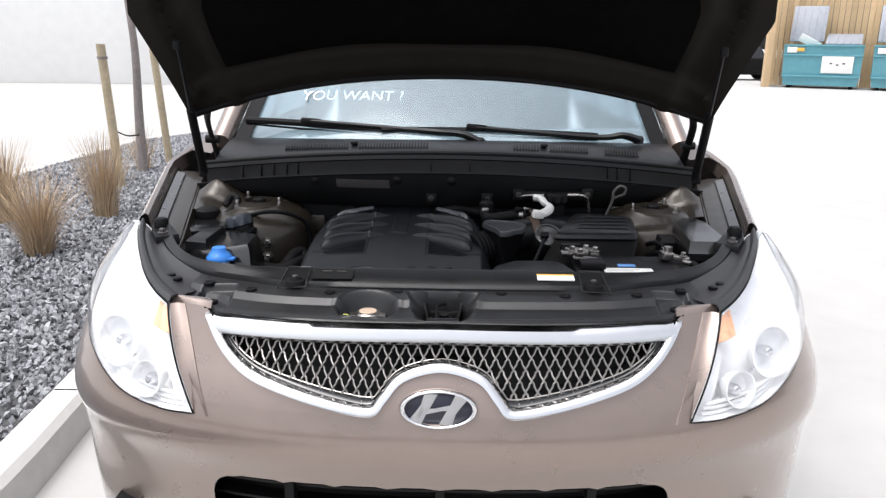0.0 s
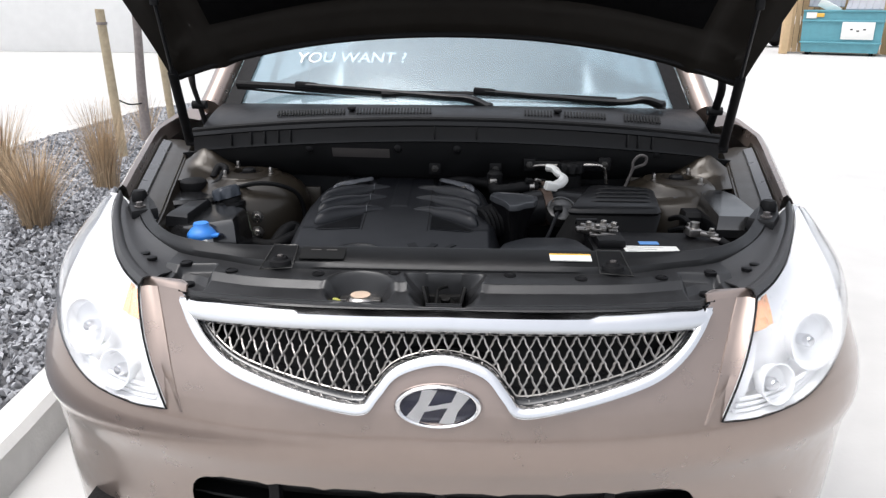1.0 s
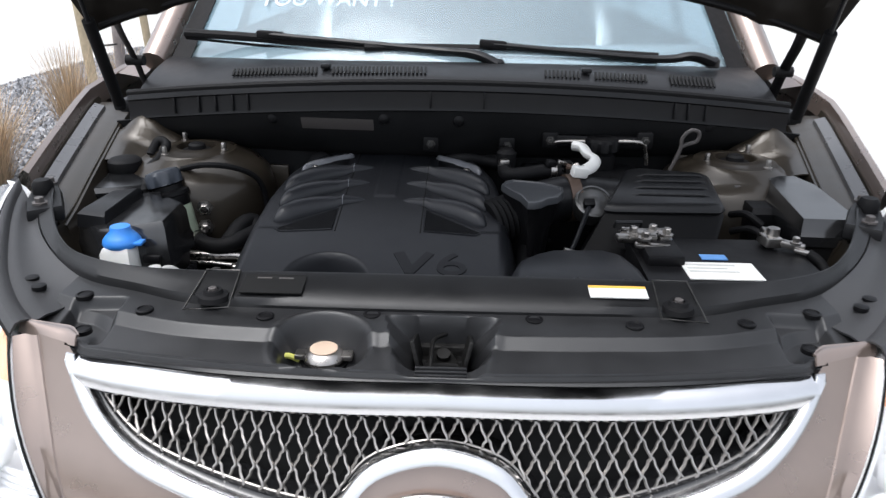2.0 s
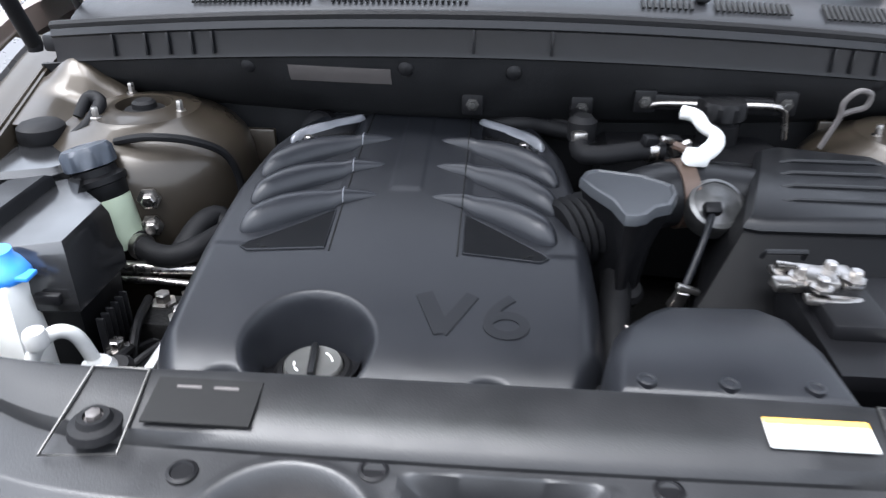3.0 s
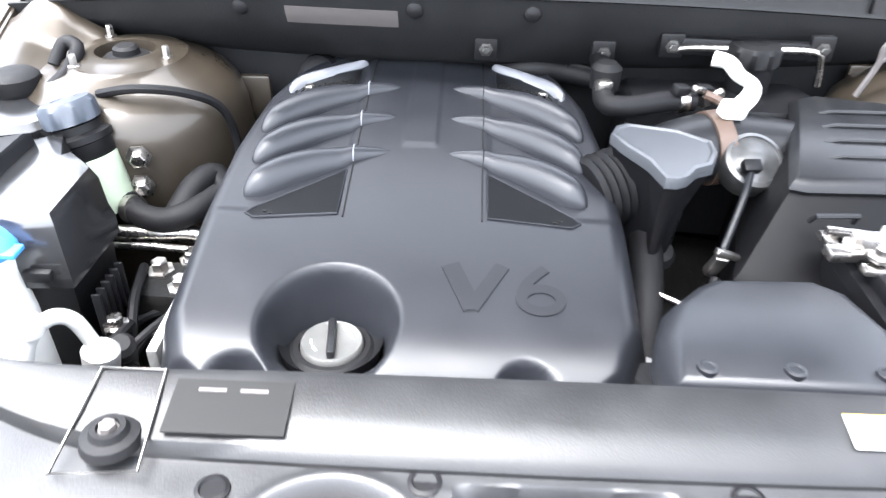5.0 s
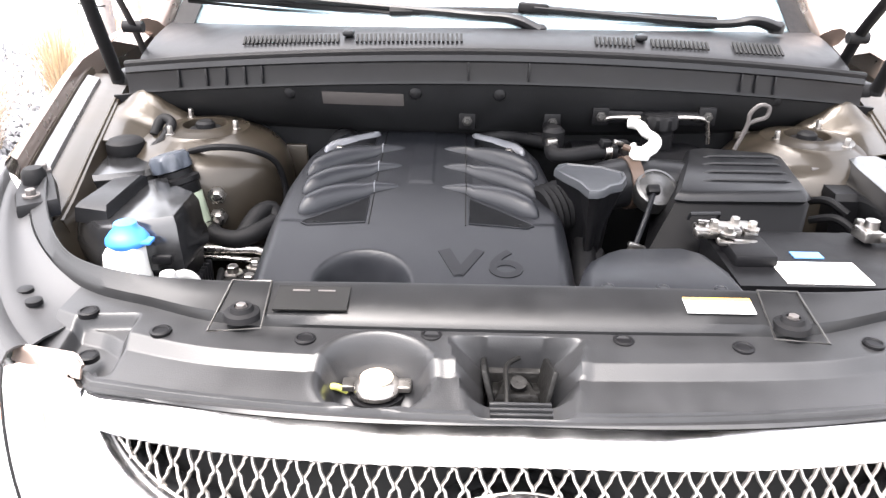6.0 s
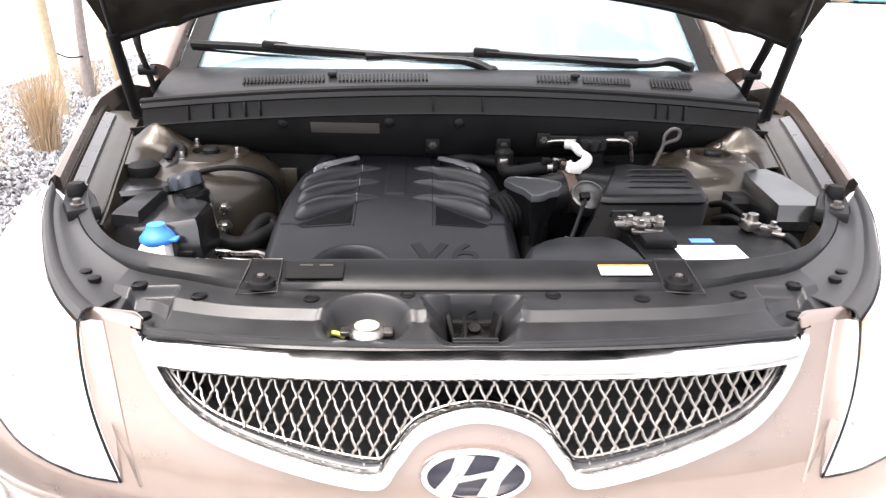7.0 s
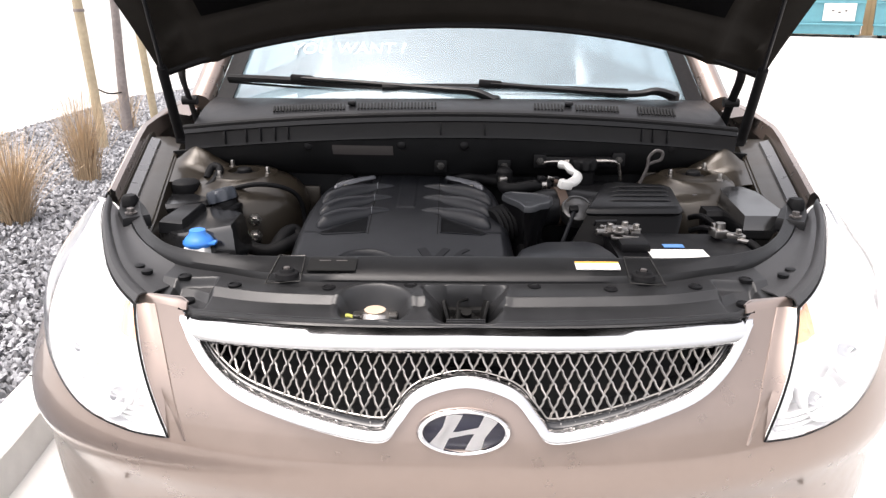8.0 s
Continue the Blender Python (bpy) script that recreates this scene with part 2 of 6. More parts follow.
def both(name, bm, material, parent, label=""):
    c = mirrored(bm)
    a, b = part(name, bm, material, parent, label), part(name, c, material, parent, label)
    return b, a


def interp(x, xs, ys):
    return float(np.interp(x, xs, ys))


def smooth01(x):
    x = max(0.0, min(1.0, x))
    return x * x * (3 - 2 * x)


def inside(p, poly):
    x, y = p
    c = False
    for (x1, y1), (x2, y2) in zip(poly, poly[1:] + poly[:1]):
        if (y1 > y) != (y2 > y) and x < (x2 - x1) * (y - y1) / (y2 - y1) + x1:
            c = not c
    return c

# ---- ground ----
tagged(part("ground", grid(lambda u, v: (u, v, 0), lin(-300, 300, 31), lin(-300, 300, 31)), CONCRETE), "pale concrete paving of a parking lot", "ground", kind="structure")
wall = tagged(part("wall_north", box((-24, 24.5, 2.6), (34, 0.3, 5.2), 0.02), STUCCO), "white stucco wall of a far building", "wall", kind="structure")

# ---- the car: x to the driver's side, y to the rear, the nose at y = 0 ----
car = empty("car", "taupe brown metallic SUV with its hood propped open", "car")


NOSE_Z = [0.20, 0.30, 0.50, 0.62, 0.69, 0.72, 0.76, 0.80, 0.85, 0.90, 0.97, 0.985, 1.06]
NOSE_Y = [0.06, 0.03, -0.002, -0.014, -0.032, -0.055, -0.062, -0.048, -0.03, 0.0, 0.036, 0.042, 0.07]


def nose_y(z):
    """How far the nose leans back at a height, with the corners of the profile rounded off."""
    return sum(w * interp(z + d, NOSE_Z, NOSE_Y) for d, w in ((-0.024, 0.2), (-0.012, 0.2), (0, 0.2), (0.012, 0.2), (0.024, 0.2)))


DEEP = 0.60


def half_at(z):
    return interp(z, [0.30, 0.72, 0.80, 0.87, 0.92, 1.0, 1.06], [0.915, 0.915, 0.905, 0.885, 0.865, 0.83, 0.80])


def side_point(y, z):
    """A point of the front surface at a given depth, on the driver's side."""
    k = min(max((y - nose_y(z)) / DEEP, 0.0), 1.0)
    return Vector((half_at(z) * (1 - (1 - k) ** 2.2) ** (1 / 2.6), y, z))



def skin(x, z, out=0.0):
    """The car's front surface over (x, z), moved out along y."""
    a = min(abs(x) / half_at(z), 1.0)
    return Vector((x, nose_y(z) + DEEP * (1 - (1 - a ** 2.6) ** (1 / 2.2)) - out, z))


def on_skin(pts, out=0.0):
    return [skin(x, z, out) for x, z in pts]


# outlines on the front surface, right half, from the middle outwards
GRILLE_LOW = [(0, 0.901), (0.068, 0.885), (0.10, 0.853), (0.128, 0.826), (0.20, 0.833), (0.30, 0.855), (0.37, 0.876), (0.418, 0.905), (0.452, 0.94), (0.473, 0.974)]


def fascia_point(a, z):
    """a runs from -1 to 1 round the nose; past the corner the side runs straight back."""
    s = abs(a) * 1.2
    if s < 1:
        th = s * math.pi / 2
        x, y = half_at(z) * math.sin(th) ** (2 / 2.6), nose_y(z) + DEEP * (1 - math.cos(th) ** (2 / 2.2))
    else:
        x, y = half_at(z), nose_y(z) + DEEP + (s - 1) * 0.6
    return Vector((math.copysign(x, a), y, z))


def lamp_edge(p):
    if p.y > 0.2:
        return interp(p.y, [0.20, 0.30, 0.45, 0.60, 0.68], [0.850, 0.880, 0.930, 1.0, 1.06])
    return interp(abs(p.x), [0.478, 0.54, 0.62, 0.70, 0.76], [0.800, 0.797, 0.803, 0.817, 0.845])


low = [tuple(curve_at([(-0.068, 0.885, 0)] + [(x, z, 0) for x, z in GRILLE_LOW], t))[:2] for t in lin(0.1, 1, 46)]
top = [(0.473 - 0.473 * t, 0.974 + 0.006 * t) for t in lin(0, 1, 24)][1:]
right = low + top
OUTER = right + [(-x, z) for x, z in right[-2:0:-1]]
INNER = []
for i, (x, z) in enumerate(OUTER):
    if 46 <= i < len(OUTER) - 45:
        INNER.append((x * 0.945, z - 0.032))
    else:
        a, b = OUTER[i - 1], OUTER[(i + 1) % len(OUTER)]
        d = Vector((b[0] - a[0], b[1] - a[1])).normalized()
        INNER.append((x - d.y * 0.017, z + d.x * 0.017))
INNER[45] = INNER[46] = (0.447, 0.944)
INNER[len(OUTER) - 46] = INNER[len(OUTER) - 45] = (-0.447, 0.944)
HOLE = [((a[0] + b[0]) / 2, (a[1] + b[1]) / 2) for a, b in zip(OUTER, INNER)]


INTAKE = []
for cx_, cz_, a0 in ((0.41, 0.612, 0), (-0.41, 0.612, 90), (-0.41, 0.545, 180), (0.41, 0.545, 270)):
    INTAKE += [(cx_ + 0.05 * math.cos(radians(a0 + 15 * k)), cz_ + 0.05 * math.sin(radians(a0 + 15 * k))) for k in range(7)]
INTAKE = [(p[0] + (q[0] - p[0]) * k / 8, p[1] + (q[1] - p[1]) * k / 8) for p, q in zip(INTAKE, INTAKE[1:] + INTAKE[:1]) for k in range(8)]


def fascia_skip(a, z):
    p = fascia_point(a, z)
    x = abs(p.x)
    if x < 0.49 and z > 0.80 and inside((p.x, z), HOLE):
        return True
    if inside((p.x, z), INTAKE):
        return True
    if x < 0.462 and z > 0.962:
        return True
    inner = interp(z, [0.80, 0.985], [0.478, 0.553]) + 0.004
    return x > inner and z > lamp_edge(p) + 0.004


alphas = lin(-1, 1, 301)
zs = lin(0.28, 0.79, 30) + lin(0.794, 0.984, 60)
bumper = grid(fascia_point, alphas, zs, 0.0, fascia_skip)
edge_runs = [skin(x, z) for x, z in HOLE + INTAKE]
for sx in (-1, 1):
    lower = [skin(0.478, 0.80), skin(0.56, 0.797), skin(0.66, 0.809), side_point(0.19, 0.845), side_point(0.30, 0.880), side_point(0.45, 0.930), side_point(0.60, 1.0)]
    run = [curve_at(lower, t) for t in lin(0, 1, 200)] + [skin(0.478, 0.80).lerp(Vector((0.553, 0.118, 0.985)), t) for t in lin(0, 1, 80)]
    edge_runs += [Vector((sx * p.x, p.y, p.z)) for p in run]
runs_np = np.array([tuple(p) for p in edge_runs])
# draw the cut edges onto the lamp and grille outlines
for v in {v for e in bumper.edges if e.is_boundary for v in e.verts}:
    if v.co.z > 0.45:
        d = ((runs_np - np.array(v.co)) ** 2).sum(1)
        k = int(d.argmin())
        if d[k] < 0.016 ** 2:
            v.co = Vector(runs_np[k])
part("bumper", bumper, PAINT, car, "taupe metallic front bumper skin")
# dark slatted lower intake
intake = part("lower_intake", grid(lambda x, z: skin(x, z, -0.10), lin(-0.50, 0.50, 21), lin(0.47, 0.73, 5), 0.004), BLACK, car, "black lower air intake")
for k in range(4):
    z = 0.505 + 0.045 * k
    part("slat", grid(lambda x, w: skin(x, z + w * 0.004, 0.0 - w * 0.03) + Vector((0, 0.03, 0)), lin(-0.47, 0.47, 25), [0, 1], 0.006), BLACK, intake)
for x in (-0.3, 0.0, 0.3):
    part("divider", box((x, 0.02, 0.60), (0.02, 0.03, 0.18), 0.004), BLACK, intake)

# ---- grille: chrome surround, woven mesh, emblem ----
grille = part("grille", grid(lambda x, z: skin(x, z, -0.060), lin(-0.47, 0.47, 31), lin(0.80, 0.928, 7), 0.003), INK, car, "arched grille with chrome surround and silver mesh")


def ring(pts_out, pts_in, out_o, out_i, crest):
    """A rounded band between two outlines on the front surface."""
    bm = bmesh.new()
    rows = []
    for (xo, zo), (xi, zi) in zip(pts_out, pts_in):
        row = []
        for f, o in ((0, out_o - 0.012), (0.0, out_o), (0.15, crest), (0.5, crest * 1.1), (0.85, crest * 0.85), (1, out_i), (1, out_i - 0.03)):
            row.append(bm.verts.new(skin(xo + (xi - xo) * f, zo + (zi - zo) * f, o)))
        rows.append(row)
    n = len(rows)
    for i in range(n):
        a, b = rows[i], rows[(i + 1) % n]
        for k in range(6):
            bm.faces.new((a[k], a[k + 1], b[k + 1], b[k]))
    return bm


part("surround", ring(OUTER, INNER, 0.002, 0.004, 0.012), CHROME, grille, "polished chrome surround")
part("inner_lip", ring(INNER, [(x * 0.975, z + (0.91 - z) * 0.14) for x, z in INNER], -0.006, -0.014, -0.008), LIDGLOSS, grille, "glossy black inner lip")
part("lip_edge", bar([skin(x * 0.975, z + (0.91 - z) * 0.14, -0.012) for x, z in INNER], 0.0018, seg=6, closed=True), MESHMETAL, grille, "thin silver edge of the inner lip")
mesh_poly = [(x, z) for x, z in INNER]
wires = bmesh.new()
pitch = 0.0228
HALF = 0.0185
for k in range(-22, 22):
    for sgn in (1, -1):
        run = []
        for j in range(101):
            z = 0.955 - j * 0.0016
            q = ((0.955 - z) / HALF) % 2.0
            # a narrow round loop above, a long diagonal below
            u, flip = (q, 1) if q < 1 else (q - 1, -1)
            w = 0.30 * math.sin(math.pi * 0.5 * min(1, u / 0.16)) + 0.36 * u + 0.34 * smooth01((u - 0.35) / 0.6)
            w = min(max(w if flip > 0 else 1 - w, 0.07), 0.93)
            x = k * pitch + sgn * 0.5 * pitch * w + pitch * 0.5
            if inside((x, z), mesh_poly):
                run.append(skin(x, z, -0.012 - 0.002 * sgn * math.cos(math.pi * q)))
            else:
                if len(run) > 2:
                    tube(wires, run, 0.0020, 5)
                run = []
        if len(run) > 2:
            tube(wires, run, 0.0020, 5)
tagged(part("wire_mesh", wires, MESHMETAL, grille, "woven silver wire mesh"), kind="stuff")
emblem = part("emblem", lathe([(0, 0), (1, 0), (1, 0.004), (0.97, 0.009), (0.9, 0.011), (0.84, 0.008), (0.82, 0.004), (0, 0.004)], 48), CHROME, car, "chrome oval badge with a dark field")
emblem.matrix_basis = pose(-0.004, -0.032, 0.842, 83, 0, 0) @ Matrix.Diagonal((0.074, 0.038, 1.3, 1))
part("field", lathe([(0, 0.0042), (0.83, 0.0042), (0.8, 0.0056), (0, 0.0062)], 48), mat("badge_field", (0.02, 0.02, 0.035), 0.2), emblem)
def badge_piece(name, pts, z):
    b = bmesh.new()
    b.faces.new([b.verts.new((x, y, z)) for x, y in pts])
    bmesh.ops.solidify(b, geom=b.faces[:], thickness=0.004)
    part(name, b, BADGE, emblem)


LEANING = [(-0.72, -0.50), (-0.56, -0.63), (-0.42, -0.72), (-0.30, -0.22), (-0.16, 0.24), (-0.02, 0.76), (-0.20, 0.78), (-0.36, 0.73), (-0.44, 0.22), (-0.58, -0.16)]
badge_piece("badge_bar", LEANING, 0.0066)
badge_piece("badge_bar", [(-x, -y) for x, y in LEANING], 0.0066)
badge_piece("badge_link", [(-0.42, -0.28), (-0.22, -0.20), (0.10, -0.06), (0.36, -0.02), (0.42, 0.28), (0.22, 0.20), (-0.10, 0.06), (-0.36, 0.02)], 0.0074)

# ---- headlights ----
LAMP_UP = [(0.553, 0.118, 0.985), (0.60, 0.17, 0.995), (0.655, 0.255, 1.008), (0.725, 0.40, 1.026), (0.765, 0.50, 1.036), (0.79, 0.58, 1.042)]
low_pts = [skin(0.478, 0.80), skin(0.56, 0.797), skin(0.66, 0.809), side_point(0.19, 0.845), side_point(0.30, 0.880), side_point(0.45, 0.930), Vector((0.812, 0.60, 1.035))]


def lamp_point(s, t, out=0.0):
    a, b = curve_at(low_pts, s), curve_at(LAMP_UP, s)
    p = a.lerp(b, t)
    bulge = 0.042 * math.sin(math.pi * t) * (0.35 + 0.65 * math.sin(math.pi * min(1, s * 1.05)))
    n = Vector((0.45 + 0.5 * s, -0.85 + 0.7 * s, 0.42)).normalized()
    return p + n * (bulge + out)


for sx in (1, -1):
    m = Matrix.Diagonal((sx, 1, 1, 1))
    def put(name, bm, material, parent, label=""):
        bmesh.ops.transform(bm, matrix=m, verts=bm.verts)
        return part(name, bm, material, parent, label)
    lamp = put("headlight", grid(lambda s, t: lamp_point(s, t, -0.075 * min(1, 7 * t, 7 * (1 - t), 9 * s, 9 * (1 - s)) - 0.002), lin(0, 1, 40), lin(0, 1, 22), 0.003), REFLECT, car, "clear headlight with amber inner reflector")
    lens = put("lens", grid(lambda s, t: lamp_point(s, t, 0.004), lin(0, 0.96, 40), lin(0, 1, 20), 0.003), LENS, lamp, "clear curved lens")
    lens.visible_shadow = False
    rim = [lamp_point(s, 0, 0.002) for s in lin(0, 1, 40)] + [lamp_point(s, 1, 0.0) for s in lin(1, 0, 40)][1:] + [lamp_point(0, t, 0.002) for t in lin(1, 0, 12)][1:-1]
    put("gasket", bar(rim, 0.0018, seg=6, closed=True), RUBBER, lamp)
    def flange(t, k):
        p = lamp_point(0, t, -0.003)
        x, z = 0.478 + 0.075 * t, 0.80 + 0.183 * t
        q = skin(x - 0.030, z, 0.0025)
        return (p + Vector((0.004, 0.010, 0)), p, p.lerp(q, 0.4) + Vector((0, 0.006, 0)), p.lerp(q, 0.75) + Vector((0, 0.002, 0)), q, q + Vector((-0.004, 0.006, 0)))[k]
    put("lamp_flange", grid(flange, lin(0.0, 1, 24), list(range(6))), PAINT, car, "painted fold of the bumper beside the headlight")
    put("bezel", grid(lambda s, t: lamp_point(s, t, -0.03), lin(0.02, 0.12, 6), lin(0.05, 0.9, 8), 0.004), REFLECT, lamp)
    for s, t, r in ((0.37, 0.42, 0.052), (0.21, 0.26, 0.036)):
        c = lamp_point(s, t, -0.055)
        put("projector", lathe([(0, -0.01), (r * 0.45, 0.0), (r * 0.5, 0.012), (r * 0.85, 0.02), (r, 0.042), (r * 1.05, 0.046), (r * 0.97, 0.046), (r * 0.8, 0.028), (r * 0.2, 0.018), (0, 0.02)], 30, tuple(c), (78, 0, 24)), REFLECT, lamp, "round chrome reflector bowl, whitened for the sky's reflection")
        put("bulb", lathe([(0, 0), (0.011, 0.002), (0.012, 0.02), (0.008, 0.028), (0, 0.03)], 14, tuple(c + Vector((0, -0.02, 0.004))), (78, 0, 24)), CHROME, lamp)
    put("turn_reflector", grid(lambda s, t: lamp_point(s, t, -0.012 + 0.004 * math.cos(60 * s)), lin(0.01, 0.17, 16), lin(0.70, 0.94, 8), 0.004), AMBER, lamp, "amber turn signal reflector")
    for k in range(3):
        put("ridge", bar([lamp_point(s, 0.07 + 0.045 * k, -0.02) for s in lin(0.08, 0.45, 10)], 0.004, seg=6), REFLECT, lamp)

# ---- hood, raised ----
# brown frame paint taken near black: underside shade is in the colour
UNDERHOODSHADE = mat("shaded_underhood_paint", (0.010, 0.0085, 0.007), 0.42, 0.0, 0.2, 25, spec=0.12)
HO, HA = Vector((0, 0.822, 1.283)), radians(54)
H_V, H_N = Vector((0, -math.cos(HA), math.sin(HA))), Vector((0, math.sin(HA), math.cos(HA)))


def hood_half(v):
    return interp(v, [0.0, 0.10, 0.324, 0.40, 0.55, 0.72, 0.86, 0.96], [0.722, 0.745, 0.803, 0.785, 0.66, 0.56, 0.485, 0.40])


def hood_point(s, t, off=0.0):
    """s from -1 to 1 across, t from the rear edge to the front."""
    v0 = 0.10 * (1 - abs(s) ** 2.2)
    v1 = 0.96 - 0.07 * abs(s) ** 3
    v = v0 + (v1 - v0) * t
    hw = hood_half(v)
    crown = 0.055 * (1 - s * s) + 0.10 * (v * (0.96 - v)) - 0.05 * smooth01((v - 0.75) / 0.25)
    return HO + Vector((s * hw, 0, 0)) + H_V * v + H_N * (crown + off)


hood = part("hood", grid(lambda s, t: hood_point(s, t, 0.035 - 0.03 * max(abs(s) ** 12, abs(2 * t - 1) ** 16)), lin(-1, 1, 41), lin(0, 1, 41), 0.003), PAINT, car, "raised taupe hood panel")
def hood_inner(s, t):
    rim = smooth01((0.93 - abs(s)) / 0.05) * smooth01((t - 0.05) / 0.03) * smooth01((0.97 - t) / 0.03)
    bead = math.exp(-((abs(s) - 0.80) / 0.03) ** 2) + math.exp(-((t - 0.085) / 0.018) ** 2)
    return hood_point(s, t, 0.0 + 0.018 * rim - 0.010 * bead * (abs(s) < 0.93))
part("inner_frame", grid(hood_inner, lin(-1, 1, 81), lin(0, 1, 61), 0.003), UNDERHOODSHADE, hood, "painted inner hood frame")
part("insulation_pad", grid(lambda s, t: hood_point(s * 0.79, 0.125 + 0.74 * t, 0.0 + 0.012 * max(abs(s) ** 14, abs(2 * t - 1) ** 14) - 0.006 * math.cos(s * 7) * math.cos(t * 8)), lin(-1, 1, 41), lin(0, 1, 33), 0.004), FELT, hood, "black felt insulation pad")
part("seal", bar([hood_point(s, 0.012, -0.004) for s in lin(-0.97, 0.97, 40)], 0.006, seg=8), RUBBER, hood)
for sx in (-1, 1):
    for k in range(4):
        p = hood_point(sx * 0.90, 0.26 + 0.03 * k + 0.02 * (k > 1), -0.003)
        part("slot", lathe([(0, 0), (0.007, 0), (0.007, 0.003), (0, 0.003)], 12, tuple(p), (36, 0, 0)), INK, hood)
    foot, head_ = Vector((sx * 0.722, 0.885, 1.125)), Vector((sx * 0.692, 0.665, 1.482))
    mid = foot.lerp(head_, 0.52)
    st = part("gas_strut", bar([foot, mid], 0.0122, seg=14), RUBBER, car, "black gas strut holding the hood")
    part("rod", bar([mid, head_], 0.0045, seg=10), SATIN, st, "thin dark rod")
    part("socket", lathe([(0, -0.012), (0.011, -0.01), (0.013, 0), (0.011, 0.012), (0, 0.014)], 14, tuple(foot)), RUBBER, st)
    part("socket", lathe([(0, -0.012), (0.010, -0.01), (0.011, 0), (0.010, 0.012), (0, 0.014)], 14, tuple(head_)), RUBBER, st)
    hg = part("hood_hinge", bar([(sx * 0.735, 1.08, 1.11), (sx * 0.733, 1.02, 1.20), (sx * 0.715, 0.93, 1.265), (sx * 0.68, 0.83, 1.305)], 0.011, seg=8, steps=16, flat=0.35), BLACK, car, "black bent hood hinge arm")
    part("base_plate", box((sx * 0.75, 1.07, 1.10), (0.05, 0.16, 0.03), 0.006), SATIN, hg)
    part("pivot", lathe([(0, -0.02), (0.012, -0.02), (0.012, 0.02), (0, 0.02)], 12, (sx * 0.733, 1.02, 1.20), (0, 90, 0)), RUBBER, hg)

# ---- fenders, gutters, aprons ----
def fender_in(y):
    return interp(y, [0.50, 0.56, 1.10, 1.8], [0.765, 0.775, 0.893, 0.915])
def fender_z(y):
    return interp(y, [0.5, 0.7, 1.0, 1.3, 1.8], [1.045, 1.075, 1.115, 1.14, 1.15])
def fender_point(y, k):
    x0, z0 = fender_in(y), fender_z(y)
    prof = [(x0 - 0.012, z0 - 0.05), (x0 - 0.004, z0 - 0.006), (x0 + 0.005, z0), (x0 + 0.016, z0 - 0.010), (x0 + 0.034, z0 - 0.045), (x0 + 0.055, z0 - 0.13), (0.5 * (x0 + 0.06) + 0.465, z0 - 0.28), (0.935, 0.62)]
    x, z = prof[k]
    if y < 0.72:
        x = min(x, 0.93)
    arch = 0.40 ** 2 - (y - 0.98) ** 2
    if k == 7:
        z = max(0.30, 0.36 + math.sqrt(arch)) if arch > 0 else 0.36
    return Vector((x, y, z))
fl = grid(fender_point, lin(0.60, 1.70, 34), list(range(8)), 0.0)
both("fender", fl, PAINT, car, "taupe metallic front fender")
gut = grid(lambda y, k: Vector((fender_in(y) - (0.010, 0.016, 0.058, 0.070, 0.094, 0.100)[k], y, fender_z(y) - (0.03, 0.046, 0.046, 0.050, 0.056, 0.075)[k])), lin(0.50, 1.12, 20), list(range(6)), 0.003)
both("gutter", gut, SHADEDBAYPAINT, car, "brown painted fender gutter")
both("seal_strip", grid(lambda y, k: Vector((fender_in(y) - (0.046, 0.044, 0.020, 0.018)[k], y, fender_z(y) - (0.047, 0.034, 0.028, 0.045)[k])), lin(0.57, 1.06, 14), list(range(4)), 0.003), STRIPLIT, car, "plastic strip along the fender gutter, sky reflection put into its grey")
def apron(y, k):
    x0, z0 = fender_in(y) - 0.088, fender_z(y) - 0.05
    xs = (x0, x0 - 0.010, x0 - 0.018, x0 - 0.045, x0 - 0.075, x0 - 0.10)
    zz = (z0, z0 - 0.02, z0 - 0.05, z0 - 0.10, z0 - 0.22, 0.45)
    return Vector((xs[k], y, zz[k]))
def wheelhouse(u, y):
    o, z1 = fender_in(y) - 0.092, fender_z(y) - 0.057
    x = 0.53 + (o - 0.53) * u
    z = 0.975 + (z1 - 0.975) * smooth01((u - 0.15) / 0.8) + 0.05 * smooth01((y - 0.895) / 0.06) * smooth01((1 - u) / 0.3) * smooth01((u - 0.1) / 0.3)
    return Vector((x, y, z + 0.004 * math.exp(-((u - 0.62) / 0.05) ** 2)))
both("wheelhouse_panel", grid(wheelhouse, lin(0, 1, 24), lin(0.79, 0.955, 14), 0.003), SHADEDBAYPAINT, car, "brown painted panel behind the strut tower")
both("apron", grid(apron, lin(0.40, 1.0, 18), list(range(6)), 0.003), SHADEDBAYPAINT, car, "brown painted inner fender apron")

# ---- front panel: crossbar trim, radiator shroud, side extensions ----
LIP_F = [(0, 0.184), (0.20, 0.186), (0.335, 0.193), (0.433, 0.228), (0.511, 0.258), (0.583, 0.312), (0.651, 0.39), (0.705, 0.48)]
LIP_R = [(0, 0.252), (0.20, 0.251), (0.345, 0.248), (0.455, 0.260), (0.545, 0.300), (0.606, 0.365), (0.662, 0.455), (0.708, 0.550)]
def lip(pts, a):
    p = curve_at([(x, y, 0) for x, y in pts], abs(a))
    return Vector((math.copysign(p.x, a), p.y, 0))
